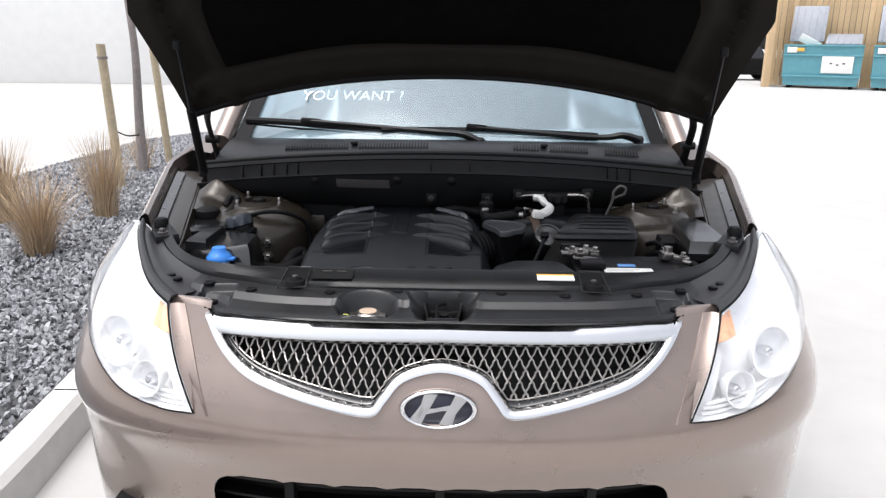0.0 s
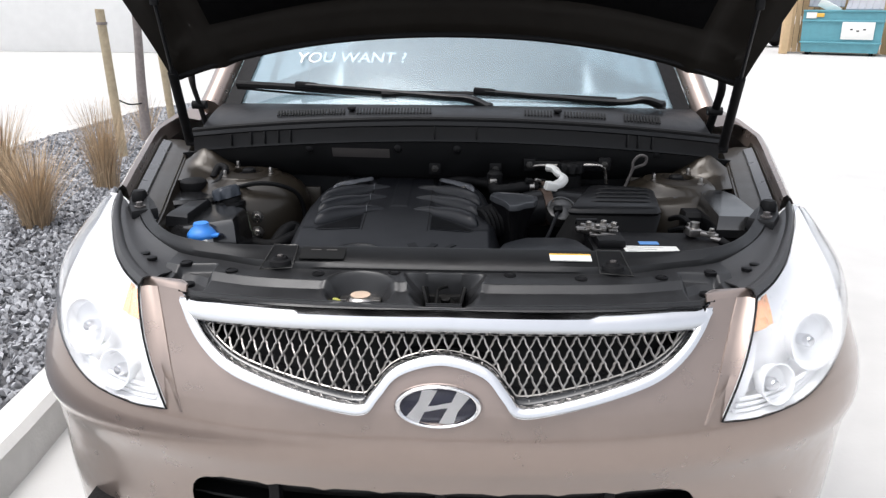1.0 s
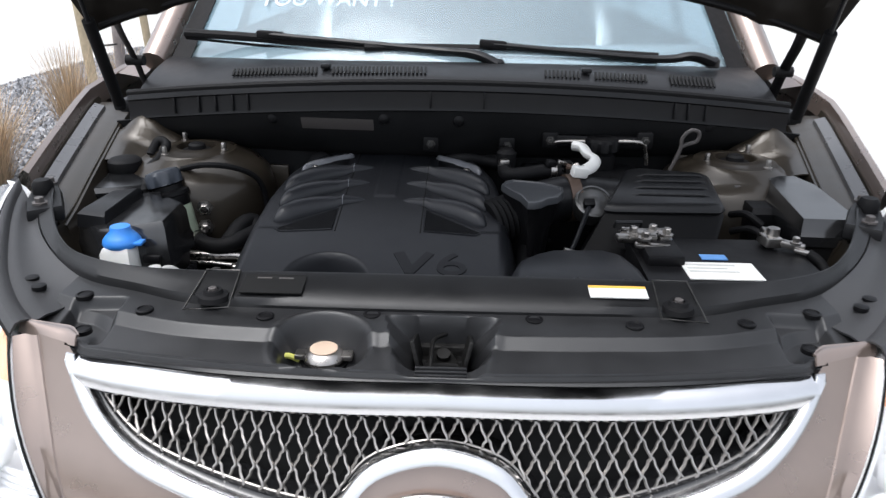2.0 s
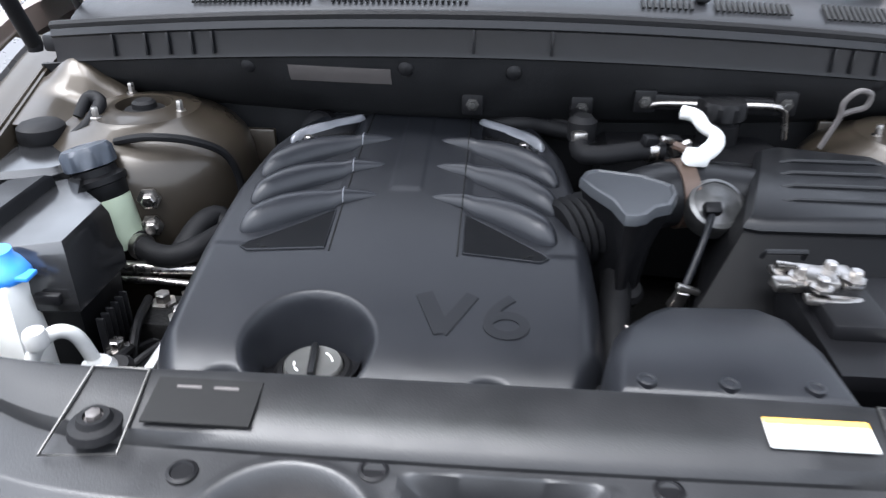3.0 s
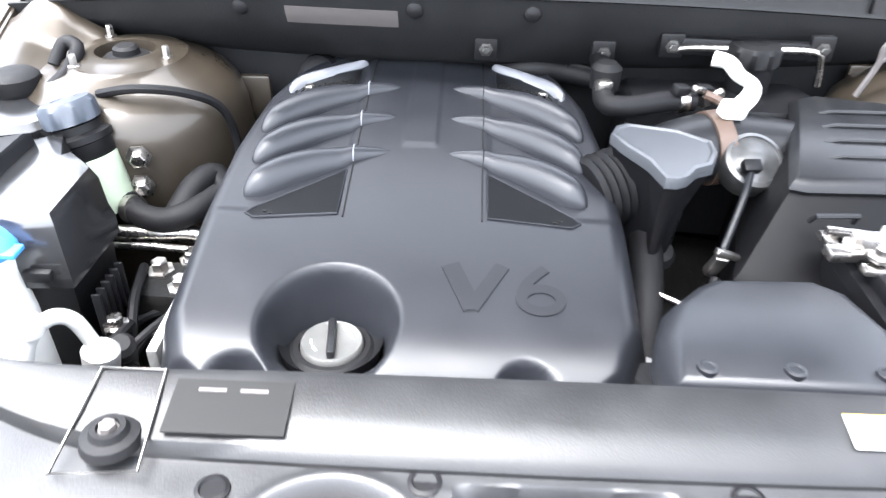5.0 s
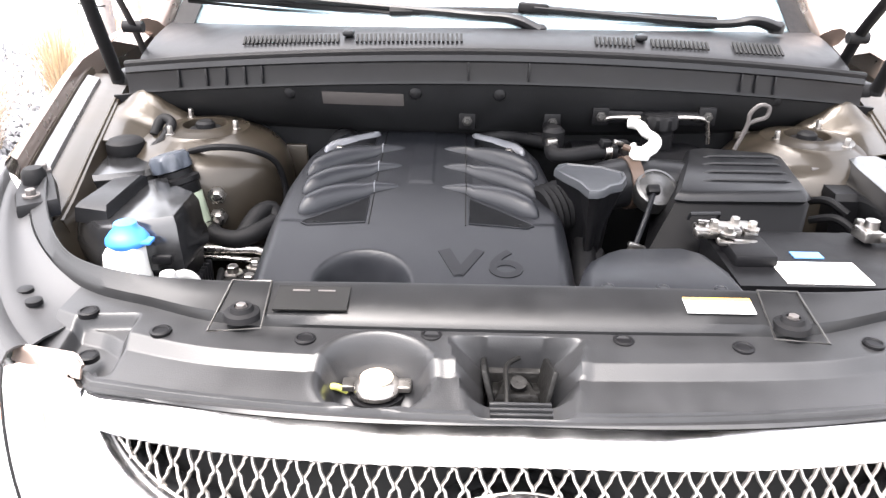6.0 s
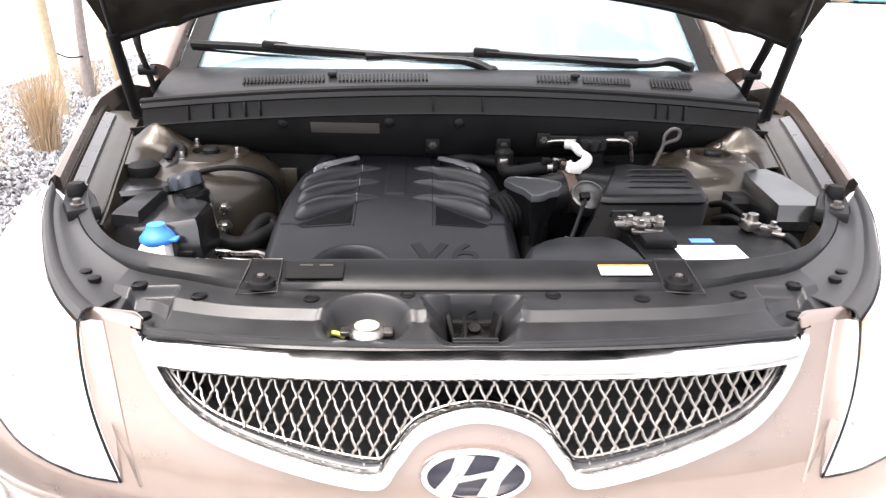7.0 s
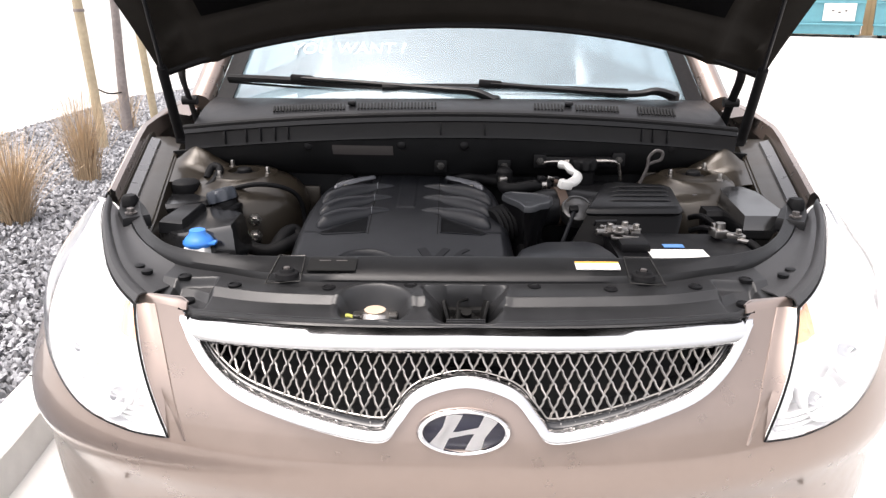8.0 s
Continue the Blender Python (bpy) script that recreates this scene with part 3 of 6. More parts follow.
def crossbar(a, k):
    f, r = lip(LIP_F, a), lip(LIP_R, a)
    w = (0, 0, 0.10, 0.5, 0.9, 1, 1)[k]
    rise = 0.02 * smooth01((abs(a) - 0.75) / 0.25)
    z = (0.96, 1.004, 1.012, 1.018, 1.026, 1.026, 0.93)[k] + rise
    p = f.lerp(r, w)
    return Vector((p.x, p.y, z))
part("crossbar_trim", grid(crossbar, lin(-1, 1, 81), list(range(7)), 0.003), CROSSBAR, car, "black plastic trim over the radiator support")

CAP, LATCH = (-0.153, 0.125), (0.0, 0.13)
def shroud_front(x):
    return 0.047 + 0.215 * x * x + 0.030 * smooth01((abs(x) - 0.445) / 0.04)
def shroud(a, t):
    b = lip(LIP_F, a * 0.62)
    f = Vector((b.x * 1.02, shroud_front(b.x * 1.02), 0))
    p = f.lerp(b, t)
    z = interp(t, [0, 0.04, 0.10, 0.14, 0.50, 0.62, 1.0], [0.975, 0.985, 0.984, 0.976, 0.984, 0.996, 1.0])
    d = math.hypot((p.x - CAP[0]) / 0.064, (p.y - CAP[1] + 0.006) / 0.060)
    z -= 0.046 * smooth01((1.0 - d) / 0.42)
    z += 0.002 * math.exp(-((d - 1.04) / 0.07) ** 2)
    lx = abs(p.x - LATCH[0])
    wide = interp(p.y, [0.045, 0.165], [0.048, 0.074])
    back = smooth01((0.178 - p.y) / 0.008)
    # sloping wings that fall to the latch slot, with a slotted sill before it
    z -= interp(p.y, [0.05, 0.092, 0.115], [0.012, 0.014, 0.042]) * min(1.0, max(0.0, (wide - lx) / (wide - 0.036))) * smooth01((p.y - 0.050) / 0.008) * back
    z += 0.002 * math.exp(-((lx - wide - 0.004) / 0.005) ** 2) * smooth01((p.y - 0.05) / 0.02) * back
    z -= 0.050 * smooth01((0.036 - lx) / 0.005) * smooth01((p.y - 0.092) / 0.008) * back
    bx = abs(p.x) - 0.475
    z -= 0.016 * smooth01((0.040 - abs(bx)) / 0.012) * smooth01((p.y - 0.115) / 0.012) * smooth01((0.215 - p.y) / 0.012)
    return Vector((p.x, p.y, z))
sh = part("radiator_shroud", grid(shroud, lin(-1, 1, 421), lin(0, 1, 81), 0.003), SHROUD, car, "black plastic radiator shroud panel")
for x, y in ((-0.40, 0.175), (-0.235, 0.165), (-0.095, 0.178), (0.12, 0.175), (0.25, 0.165), (0.40, 0.18), (-0.50, 0.215), (0.50, 0.215), (-0.475, 0.15), (0.475, 0.15)):
    part("push_pin", lathe([(0.012, -0.004), (0.012, 0.002), (0.009, 0.003), (0.008, 0.0015), (0, 0.0015)], 16, (x, y, 0.998 if abs(x) != 0.475 else 0.979)), BLACK, sh)
part("grille_strip", grid(lambda x, k: (skin(x, 0.9815 - 0.0127 * abs(x), -0.012), skin(x, 0.9815 - 0.0127 * abs(x), -0.002), Vector((x, shroud_front(x) - 0.004, 0.9825 - 0.006 * abs(x))), Vector((x, shroud_front(x) + 0.004, 0.980)))[k], lin(-0.455, 0.455, 61), list(range(4))), SHROUD, car, "black strip above the grille surround")
# painted corner of the bumper that turns in over the end of the shroud
def bumper_corner(x, t):
    p, q = skin(x, 0.982), Vector((x, shroud_front(x) + 0.012, 0.992))
    m = p.lerp(q, t)
    return m + Vector((0, 0, 0.006 * math.sin(math.pi * min(1, t * 1.1))))
both("bumper_corner", grid(bumper_corner, lin(0.462, 0.556, 14), lin(0, 1, 9), 0.003), PAINT, car, "painted upper corner of the bumper")
def extension(a, t):
    i = lip(LIP_F, 0.56 + 0.46 * a if 0.56 + 0.46 * a < 1 else 1)
    o = curve_at(LAMP_UP, a)
    inner = Vector((i.x, i.y, 0.995 + 0.035 * a))
    p = inner.lerp(o, t)
    p.z += (-0.006 * math.sin(math.pi * min(t / 0.6, 1)) + 0.012 * smooth01((t - 0.72) / 0.12)) if t < 0.99 else 0.004
    return p
both("side_extension", grid(extension, lin(0, 1, 30), lin(0, 1, 16), 0.003), EXTENSION, car, "black plastic panel beside the headlight")

# ---- cowl, firewall, windscreen ----
def cowl_y(x):
    return 0.872 + 0.10 * (abs(x) / 0.72) ** 2.2
def cowl_z(x):
    return 1.184 - 0.052 * (abs(x) / 0.72) ** 2
def firewall(x, k):
    y, z = cowl_y(x), cowl_z(x)
    return Vector((x, y + (0.10, 0.09, 0.075, 0.045, 0.004, -0.004)[k], (0.45, 0.90, 1.012, 1.030, z - 0.080, z - 0.055)[k]))
part("firewall", grid(firewall, lin(-0.78, 0.78, 61), list(range(6)), 0.004), FIREWALLM, car, "black insulated firewall panel")
def cowl_face(x, k):
    y, z = cowl_y(x), cowl_z(x)
    return Vector((x, y + (0.0, -0.014, -0.012, -0.012, -0.016, -0.012, 0.0)[k], z + (-0.055, -0.053, -0.046, -0.014, -0.010, 0.0, 0.001)[k]))
cowl = part("cowl_panel", grid(cowl_face, lin(-0.74, 0.74, 75), list(range(7)), 0.003), SATIN, car, "black plastic cowl panel with vents")
part("cowl_seal", bar([Vector((x, cowl_y(x) - 0.004, cowl_z(x) + 0.004)) for x in lin(-0.74, 0.74, 60)], 0.008, seg=8), RUBBER, cowl, "black rubber seal")
def glass_base(x):
    return Vector((x, 1.045 + 0.15 * (abs(x) / 0.70) ** 2.4, 1.205 - 0.02 * (abs(x) / 0.7) ** 2))
def cowl_top(x, t):
    a = Vector((x, cowl_y(x), cowl_z(x)))
    b = glass_base(x)
    p = a.lerp(b, t)
    p.z += 0.010 * math.sin(math.pi * t) - 0.012 * (t < 0.12)
    return p
part("cowl_top", grid(cowl_top, lin(-0.72, 0.72, 61), lin(0, 1, 9), 0.003), SATIN, cowl)
def glass_point(x, t):
    b = glass_base(x)
    taper = 1 - 0.16 * t
    return Vector((b.x * taper, b.y + 0.84 * t - 0.05 * t * (x / 0.7) ** 2, b.z + 0.50 * t + 0.03 * math.sin(math.pi * t)))
ws = part("windscreen", grid(glass_point, lin(-0.71, 0.71, 31), lin(-0.02, 1, 17), 0.004), GLASS, car, "raked windscreen with white painted words")
ws.visible_shadow = False

# ---- engine bay ----
part("undertray", grid(lambda x, y: Vector((x, y, 0.52 + 0.02 * math.sin(9 * x) * math.cos(7 * y))), lin(-0.72, 0.72, 15), lin(0.12, 1.0, 10), 0.006), DARK, car, "dark undertray below the engine")
part("radiator_support", box((0, 0.20, 0.75), (1.12, 0.07, 0.42), 0.01), DARK, car, "dark radiator pack behind the grille")
part("engine_block", slab([(-0.36, 0.36), (0.09, 0.36), (0.13, 0.60), (0.08, 0.93), (-0.34, 0.93), (-0.39, 0.60)], [(0.53, 0.02), (0.70, 0.02), (0.84, 0.0)], 0.015), DARK, car, "dark engine block")
part("gearbox", slab([(0.12, 0.38), (0.40, 0.40), (0.44, 0.80), (0.14, 0.86)], [(0.53, 0), (0.74, 0.0), (0.80, -0.03)], 0.02), DARK, car, "dark gearbox housing")

# engine cover: a moulded sheet with ribs, an oil filler well and pockets
CX = -0.131
WELL = (-0.203, 0.432)


def rib_curve(k, side):
    y_out, y_in = (0.722, 0.654, 0.590)[k], (0.850, 0.765, 0.682)[k]
    return [(CX + side * (0.204 - 0.004 * k), y_out), (CX + side * (0.150 - 0.004 * k), y_out + 0.72 * (y_in - y_out)), (CX + side * 0.036, y_in)]


def half_width(y):
    return interp(y, [0.345, 0.37, 0.42, 0.57, 0.70, 0.82, 0.90, 0.945, 0.95], [0.185, 0.222, 0.238, 0.240, 0.236, 0.222, 0.195, 0.165, 0.155])


def cover_z(x, y):
    dx = abs(x - CX)
    z = 0.928 + 0.245 * (y - 0.345) - 0.175 * (y - 0.345) ** 2
    side = dx - 0.080
    # outer fields with the ribs lie a little lower, the middle strip stands proud
    field = smooth01(side / 0.012) * smooth01((y - 0.555) / 0.02)
    z -= 0.004 * field * smooth01((half_width(y) - dx - 0.006) / 0.02)
    z += 0.0016 * smooth01((0.024 - dx) / 0.006) * smooth01((y - 0.69) / 0.015)
    # oil filler well and front bolt wells
    d = math.hypot(x - WELL[0], y - WELL[1] + 0.020)
    if d < 0.09:
        d = math.hypot(x - WELL[0], y - WELL[1] + 0.020 - 0.022 * smooth01((0.074 - d) / 0.04))
        z -= 0.080 * smooth01((0.074 - d) / 0.034)
    for bx in (-0.282, -0.012):
        e = math.hypot(x - bx, y - 0.345)
        z -= 0.06 * smooth01((0.033 - e) / 0.020)
    return z


def cover_point(s, t):
    """s from -1 to 1 across, t along; past +-0.92 and near the ends the skirt turns down."""
    y = 0.330 + 0.632 * t
    ya = min(max(y, 0.345), 0.95)
    w = half_width(ya)
    k = min(abs(s) / 0.90, 1.0)
    x = CX + math.copysign(k * w, s)
    z = cover_z(x, ya)
    roll = max(0.0, (k - 0.90) / 0.10)
    z -= 0.022 * roll ** 2
    fr = max(0.0, (0.42 - y) / 0.09)
    z -= 0.035 * fr ** 3
    if abs(s) > 0.90:
        q = (abs(s) - 0.90) / 0.10
        x += math.copysign(0.030 * q, s)
        z -= 0.11 * q
    if t < 0.02:
        z -= 0.06
    if t > 0.985:
        z -= 0.03
    return Vector((x, y, z))


cov_s = [-1, -0.98, -0.95, -0.92] + lin(-0.9, 0.9, 201) + [0.92, 0.95, 0.98, 1]
cover = part("engine_cover", grid(cover_point, cov_s, lin(0, 1, 191), 0.0), COVER, car, "grey moulded engine cover with curved ribs")
cover.data.set_sharp_from_angle(angle=radians(85))


def leaf(path, w_fn, h_fn, over=0.0):
    """A smooth tapering rib that lies on the cover along a plan path."""
    def pt(s, t):
        a, b = curve_at(path, max(s - 0.02, 0)), curve_at(path, min(s + 0.02, 1))
        d = (b - a).normalized()
        e = math.sqrt(min(1, s / 0.12, (1 - s) / 0.06))
        p = curve_at(path, s) + Vector((-d.y, d.x, 0)) * w_fn(s) * e * math.sin(t)
        base = cover_z(p.x, min(p.y, 0.95)) + over
        return Vector((p.x, p.y, base - 0.003 + (h_fn(s) * e + 0.003) * math.cos(t)))
    return grid(pt, [0.5 - 0.5 * math.cos(math.pi * u) for u in lin(0, 1, 34)], lin(-math.pi / 2, math.pi / 2, 13))


RIBGREY = mat("ribbed_cover_plastic", (0.0155, 0.0166, 0.020), 0.33, 0, 0.1, 18, bump=0.05, fine=1200, spec=0.38)
# pale grey stands in for sky reflected on upward-facing edges
LITCREST = mat("sky_lit_crest", (0.16, 0.165, 0.18), 0.35, 0.1, 0.1, 30)
for k in range(3):
    for side in (-1, 1):
        a, b, c = rib_curve(k, side)
        path = [tuple((1 - t) ** 2 * Vector(a) + 2 * t * (1 - t) * Vector(b) + t * t * Vector(c)) + (0,) for t in lin(0, 1, 7)]
        wf, hf = (lambda s: 0.0205 * math.sin(math.pi * (0.16 + 0.82 * s ** 0.8)) ** 0.7), (lambda s: 0.026 * math.sin(math.pi * (0.14 + 0.86 * s ** 0.75)) ** 0.8)
        cut = min(lin(0.3, 0.98, 100), key=lambda s: abs(abs(curve_at(path, s).x - CX) - 0.079))
        mid, d = curve_at(path, cut), (curve_at(path, cut + 0.02) - curve_at(path, cut - 0.02)).normalized()
        arc = []
        for t in lin(-1.35, 1.35, 11):
            p = mid + Vector((0, 1, 0)) * wf(cut) * math.sin(t) / max(0.5, abs(d.x))
            arc.append(Vector((p.x, p.y, cover_z(p.x, p.y) - 0.003 + (hf(cut) + 0.003) * math.cos(t) + 0.0006)))
        # left seam is coloured as a lit edge, right seam dark
        part("rib_seam", bar(arc, 0.0010, seg=6), LITCREST if side < 0 else INK, cover)
        part("cover_rib", leaf(path, lambda s: 0.0205 * math.sin(math.pi * (0.16 + 0.82 * s ** 0.8)) ** 0.7, lambda s: 0.026 * math.sin(math.pi * (0.14 + 0.86 * s ** 0.75)) ** 0.8), RIBGREY, cover, "smooth curved rib")
# cover plastic darkened to paint the shade of recesses
RECESSDARK = mat("recess_shade_plastic", (0.0050, 0.0054, 0.0068), 0.55, 0, 0.1, 18, bump=0.08, fine=1200, spec=0.25)
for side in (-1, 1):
    # perforated plates below the lowest ribs and by the rear screws, with their rims; dark colour stands for recess
    # shade
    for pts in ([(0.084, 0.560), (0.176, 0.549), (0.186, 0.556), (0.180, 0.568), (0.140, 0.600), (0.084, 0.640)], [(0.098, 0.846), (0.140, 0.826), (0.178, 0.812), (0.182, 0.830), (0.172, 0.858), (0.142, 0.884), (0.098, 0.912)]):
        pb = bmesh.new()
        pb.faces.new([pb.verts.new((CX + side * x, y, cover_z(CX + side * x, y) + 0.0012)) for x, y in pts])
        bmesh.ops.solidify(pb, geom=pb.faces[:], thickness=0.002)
        part("recess_plate", pb, RECESSDARK, cover, "perforated plate, dark in place of a shaded recess")
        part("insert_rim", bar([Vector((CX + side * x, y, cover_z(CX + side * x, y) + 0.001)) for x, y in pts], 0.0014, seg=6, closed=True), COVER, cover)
    part("seam", bar([Vector((CX + side * (0.0775 + 0.004 * (y - 0.55)), y, cover_z(CX + side * 0.0775, y) + 0.0004)) for y in lin(0.555, 0.945, 12)], 0.0011, seg=6), INK, cover)
cap = part("oil_cap", lathe([(0, 0), (0.033, 0), (0.0335, 0.004), (0.0325, 0.010), (0.031, 0.0115), (0.029, 0.0105), (0, 0.0105)], 40, (WELL[0] - 0.003, WELL[1] + 0.004, 0.884)), CAPGREY, cover, "round grey oil filler cap")
part("grip", box((WELL[0] - 0.003, WELL[1] + 0.004, 0.898), (0.0085, 0.056, 0.012), 0.003, (0, 0, 6)), SATIN, cap, "black raised grip bar")
part("collar", lathe([(0.050, -0.006), (0.049, 0.003), (0.045, 0.002), (0.040, 0.006), (0.0345, 0.006), (0.0345, -0.01)], 40, (WELL[0] - 0.003, WELL[1] + 0.004, 0.884)), RUBBER, cap)
for a in (-140, -170, 20, 35, 50):
    part("print_mark", box((WELL[0] - 0.003 + 0.021 * math.cos(radians(a)), WELL[1] + 0.004 + 0.021 * math.sin(radians(a)), 0.8952), (0.007, 0.0022, 0.0012), 0, (0, 0, a + 90)), LABELW, cap)
for side in (-1, 1):
    x, y = CX + side * 0.160, 0.822
    part("cover_screw", bolt((x, y, cover_z(x, y) + 0.002), 0.007, 0.014), STEEL, cover, "bright screw")
    part("screw_boss", lathe([(0.020, -0.012), (0.018, 0.006), (0.013, 0.008), (0.012, 0.002), (0, 0.002)], 22, (x, y, cover_z(x, y) - 0.002)), COVER, cover)
    crest = [(CX + side * 0.188, 0.828, 0), (CX + side * 0.176, 0.862, 0), (CX + side * 0.146, 0.890, 0), (CX + side * 0.092, 0.930, 0)]
    part("rear_rib", leaf(crest, lambda s: 0.011 * math.sin(math.pi * (0.12 + 0.86 * s)) ** 0.7 + 0.0005, lambda s: 0.010), LITCREST, cover, "crescent rib with a sky highlight put into its grey")
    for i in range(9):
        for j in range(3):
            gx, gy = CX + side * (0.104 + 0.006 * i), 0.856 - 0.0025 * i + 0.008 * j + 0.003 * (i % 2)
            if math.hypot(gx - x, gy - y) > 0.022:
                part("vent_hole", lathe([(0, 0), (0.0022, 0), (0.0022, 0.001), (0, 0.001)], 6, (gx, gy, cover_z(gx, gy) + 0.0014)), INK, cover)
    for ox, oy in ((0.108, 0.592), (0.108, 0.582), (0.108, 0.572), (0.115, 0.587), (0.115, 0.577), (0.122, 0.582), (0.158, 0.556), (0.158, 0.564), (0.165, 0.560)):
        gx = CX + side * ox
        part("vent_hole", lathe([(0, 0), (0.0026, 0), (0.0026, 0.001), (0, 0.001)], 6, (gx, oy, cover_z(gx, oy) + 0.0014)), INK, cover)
# added black ring paints the well's deep shade; no such liner is known
part("well_shade_ring", lathe([(0.050, -0.004), (0.054, 0.016), (0.049, 0.006), (0.040, 0.001), (0.0345, 0.0), (0.0345, -0.008)], 40, (WELL[0] - 0.003, WELL[1] + 0.002, 0.884)), BLACK, cover, "black ring standing in for shade in the filler well")
for bx in (-0.282, -0.012):
    part("bolt_cup", lathe([(0.022, 0.012), (0.020, 0.0), (0, 0.0), (0, -0.003), (0.022, -0.003)], 22, (bx, 0.347, 0.868)), BLACK, cover)
    part("cover_bolt", bolt((bx, 0.354, 0.875), 0.009, 0.016), STEEL, cover)


def text_part(name, words, size, depth, m, material, parent, shear=0.0, label="", bold=0.0):
    cu = bpy.data.curves.new(name, "FONT")
    cu.body, cu.size, cu.extrude, cu.bevel_depth, cu.shear, cu.align_x, cu.offset = words, size, depth, depth * 0.25, shear, "LEFT", bold
    tmp = bpy.data.objects.new(name, cu)
    me = bpy.data.meshes.new_from_object(tmp)
    bpy.data.objects.remove(tmp)
    me.materials.append(material)
    ob = new(name, me)
    ob.parent = parent
    ob.matrix_basis = m
    return tagged(ob, label) if label else ob


LETTER = mat("lettering_plastic", (0.0064, 0.0070, 0.0088), 0.50, 0, 0.1, 18, bump=0.08, fine=1200, spec=0.29)


def letter_stroke(path, width, closed=False):
    """A flat raised stroke that follows the cover along a plan path."""
    n = len(path)
    bm = bmesh.new()
    rows = []
    for i in range(n):
        p = Vector(path[i])
        q0, q1 = (Vector(path[i - 1]), Vector(path[(i + 1) % n])) if closed else (Vector(path[max(i - 1, 0)]), Vector(path[min(i + 1, n - 1)]))
        d = (q1 - q0).normalized()
        row = []
        for f, h in ((-1, -0.002), (-0.9, 0.0015), (0, 0.0017), (0.9, 0.0015), (1, -0.002)):
            x, y = p.x - d.y * f * width(i / (n - 1)), p.y + d.x * f * width(i / (n - 1))
            row.append(bm.verts.new((x, y, cover_z(x, y) + h)))
        rows.append(row)
    for i in range(n if closed else n - 1):
        for k in range(4):
            bm.faces.new((rows[i][k], rows[i][k + 1], rows[(i + 1) % n][k + 1], rows[(i + 1) % n][k]))
    return bm


vee = join(letter_stroke([(-0.086 + 0.024 * t, 0.488 - 0.058 * t) for t in lin(0, 1, 8)], lambda t: 0.0105), letter_stroke([(-0.064 + 0.032 * t, 0.430 + 0.058 * t) for t in lin(0, 1, 8)], lambda t: 0.0085))
part("raised_lettering", vee, LETTER, cover, "raised letter V")
six = join(letter_stroke([(0.006 + 0.0195 * math.cos(a), 0.4445 + 0.0145 * math.sin(a)) for a in lin(0, 2 * math.pi * 27 / 28, 28)], lambda t: 0.0062, True), letter_stroke([(-0.0135 + 0.002 * t + 0.024 * t * t, 0.446 + 0.040 * t) for t in lin(0, 1, 8)], lambda t: 0.0062))
part("raised_lettering", six, LETTER, cover, "raised figure 6")

# strut towers
for sx, cx, cy in ((-1, -0.558, 0.868), (1, 0.600, 0.862)):
    tw = part("strut_tower", lathe([(0.172, -0.5), (0.168, -0.16), (0.160, -0.08), (0.152, -0.052), (0.140, -0.036), (0.118, -0.020), (0.090, -0.010), (0.084, -0.003), (0.060, 0.0), (0.048, 0.004), (0.042, 0.003), (0.040, -0.012), (0, -0.012)], 48, (cx, cy, 1.040)), SHADEDBAYPAINT, car, "brown painted strut tower")
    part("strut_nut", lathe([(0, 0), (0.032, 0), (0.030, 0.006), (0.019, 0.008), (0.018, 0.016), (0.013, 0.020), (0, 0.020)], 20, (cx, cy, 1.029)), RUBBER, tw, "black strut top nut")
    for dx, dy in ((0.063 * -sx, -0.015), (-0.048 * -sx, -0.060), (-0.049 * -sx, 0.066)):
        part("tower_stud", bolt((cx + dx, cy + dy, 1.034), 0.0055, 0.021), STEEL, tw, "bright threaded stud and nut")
    part("tower_web", slab([(cx - sx * -0.02, cy - 0.10), (cx + sx * 0.24, cy - 0.04), (cx + sx * 0.24, cy + 0.14), (cx - sx * 0.02, cy + 0.12)], [(0.97, 0), (1.010, 0)], 0.012), SHADEDBAYPAINT, tw)
    part("tower_bracket", box((cx + sx * -0.01, cy - 0.112, 1.012), (0.055, 0.016, 0.010), 0.003, (0, 0, 8)), LABELG, tw)
    if sx < 0:
        for z, y in ((0.955, 0.717), (0.915, 0.712)):
            part("tower_bolt", bolt((-0.500, y - 0.003, z), 0.010, 0.016, (90, 0, 14)), STEEL, tw)
part("body_panel", box((-0.425, 0.935, 0.90), (0.10, 0.012, 0.17), 0.004), SHADEDBAYPAINT, car, "brown painted body panel beside the firewall")
part("body_panel", box((0.60, 0.965, 0.95), (0.20, 0.012, 0.14), 0.004), SHADEDBAYPAINT, car, "brown painted body panel beside the firewall")
part("tower_cable", bar([(-0.555, 0.755, 1.022), (-0.50, 0.745, 1.035), (-0.44, 0.760, 1.025), (-0.405, 0.79, 0.99), (-0.395, 0.80, 0.92), (-0.40, 0.76, 0.86)], 0.006, seg=8, steps=26), RUBBER, car, "black cable over the strut tower")
part("loom_boot", bar([(-0.45, 0.67, 0.885), (-0.428, 0.71, 0.918), (-0.405, 0.73, 0.92), (-0.385, 0.69, 0.885), (-0.385, 0.62, 0.85)], lambda t: 0.019 - 0.005 * t, seg=12, steps=18), RUBBER, car, "taped dark wiring boot")

# left-hand bay: fuse box, coolant tank, power steering reservoir, washer filler
FB = [(-0.668, 0.52), (-0.686, 0.60), (-0.672, 0.665), (-0.585, 0.700), (-0.570, 0.695), (-0.530, 0.628), (-0.520, 0.632), (-0.474, 0.572), (-0.478, 0.462), (-0.600, 0.455)]
fb = part("fuse_box", slab(FB, [(0.70, -0.03), (0.92, -0.012), (0.930, -0.004)], 0.004), BLACK, car, "black fuse box with a sloped lid")
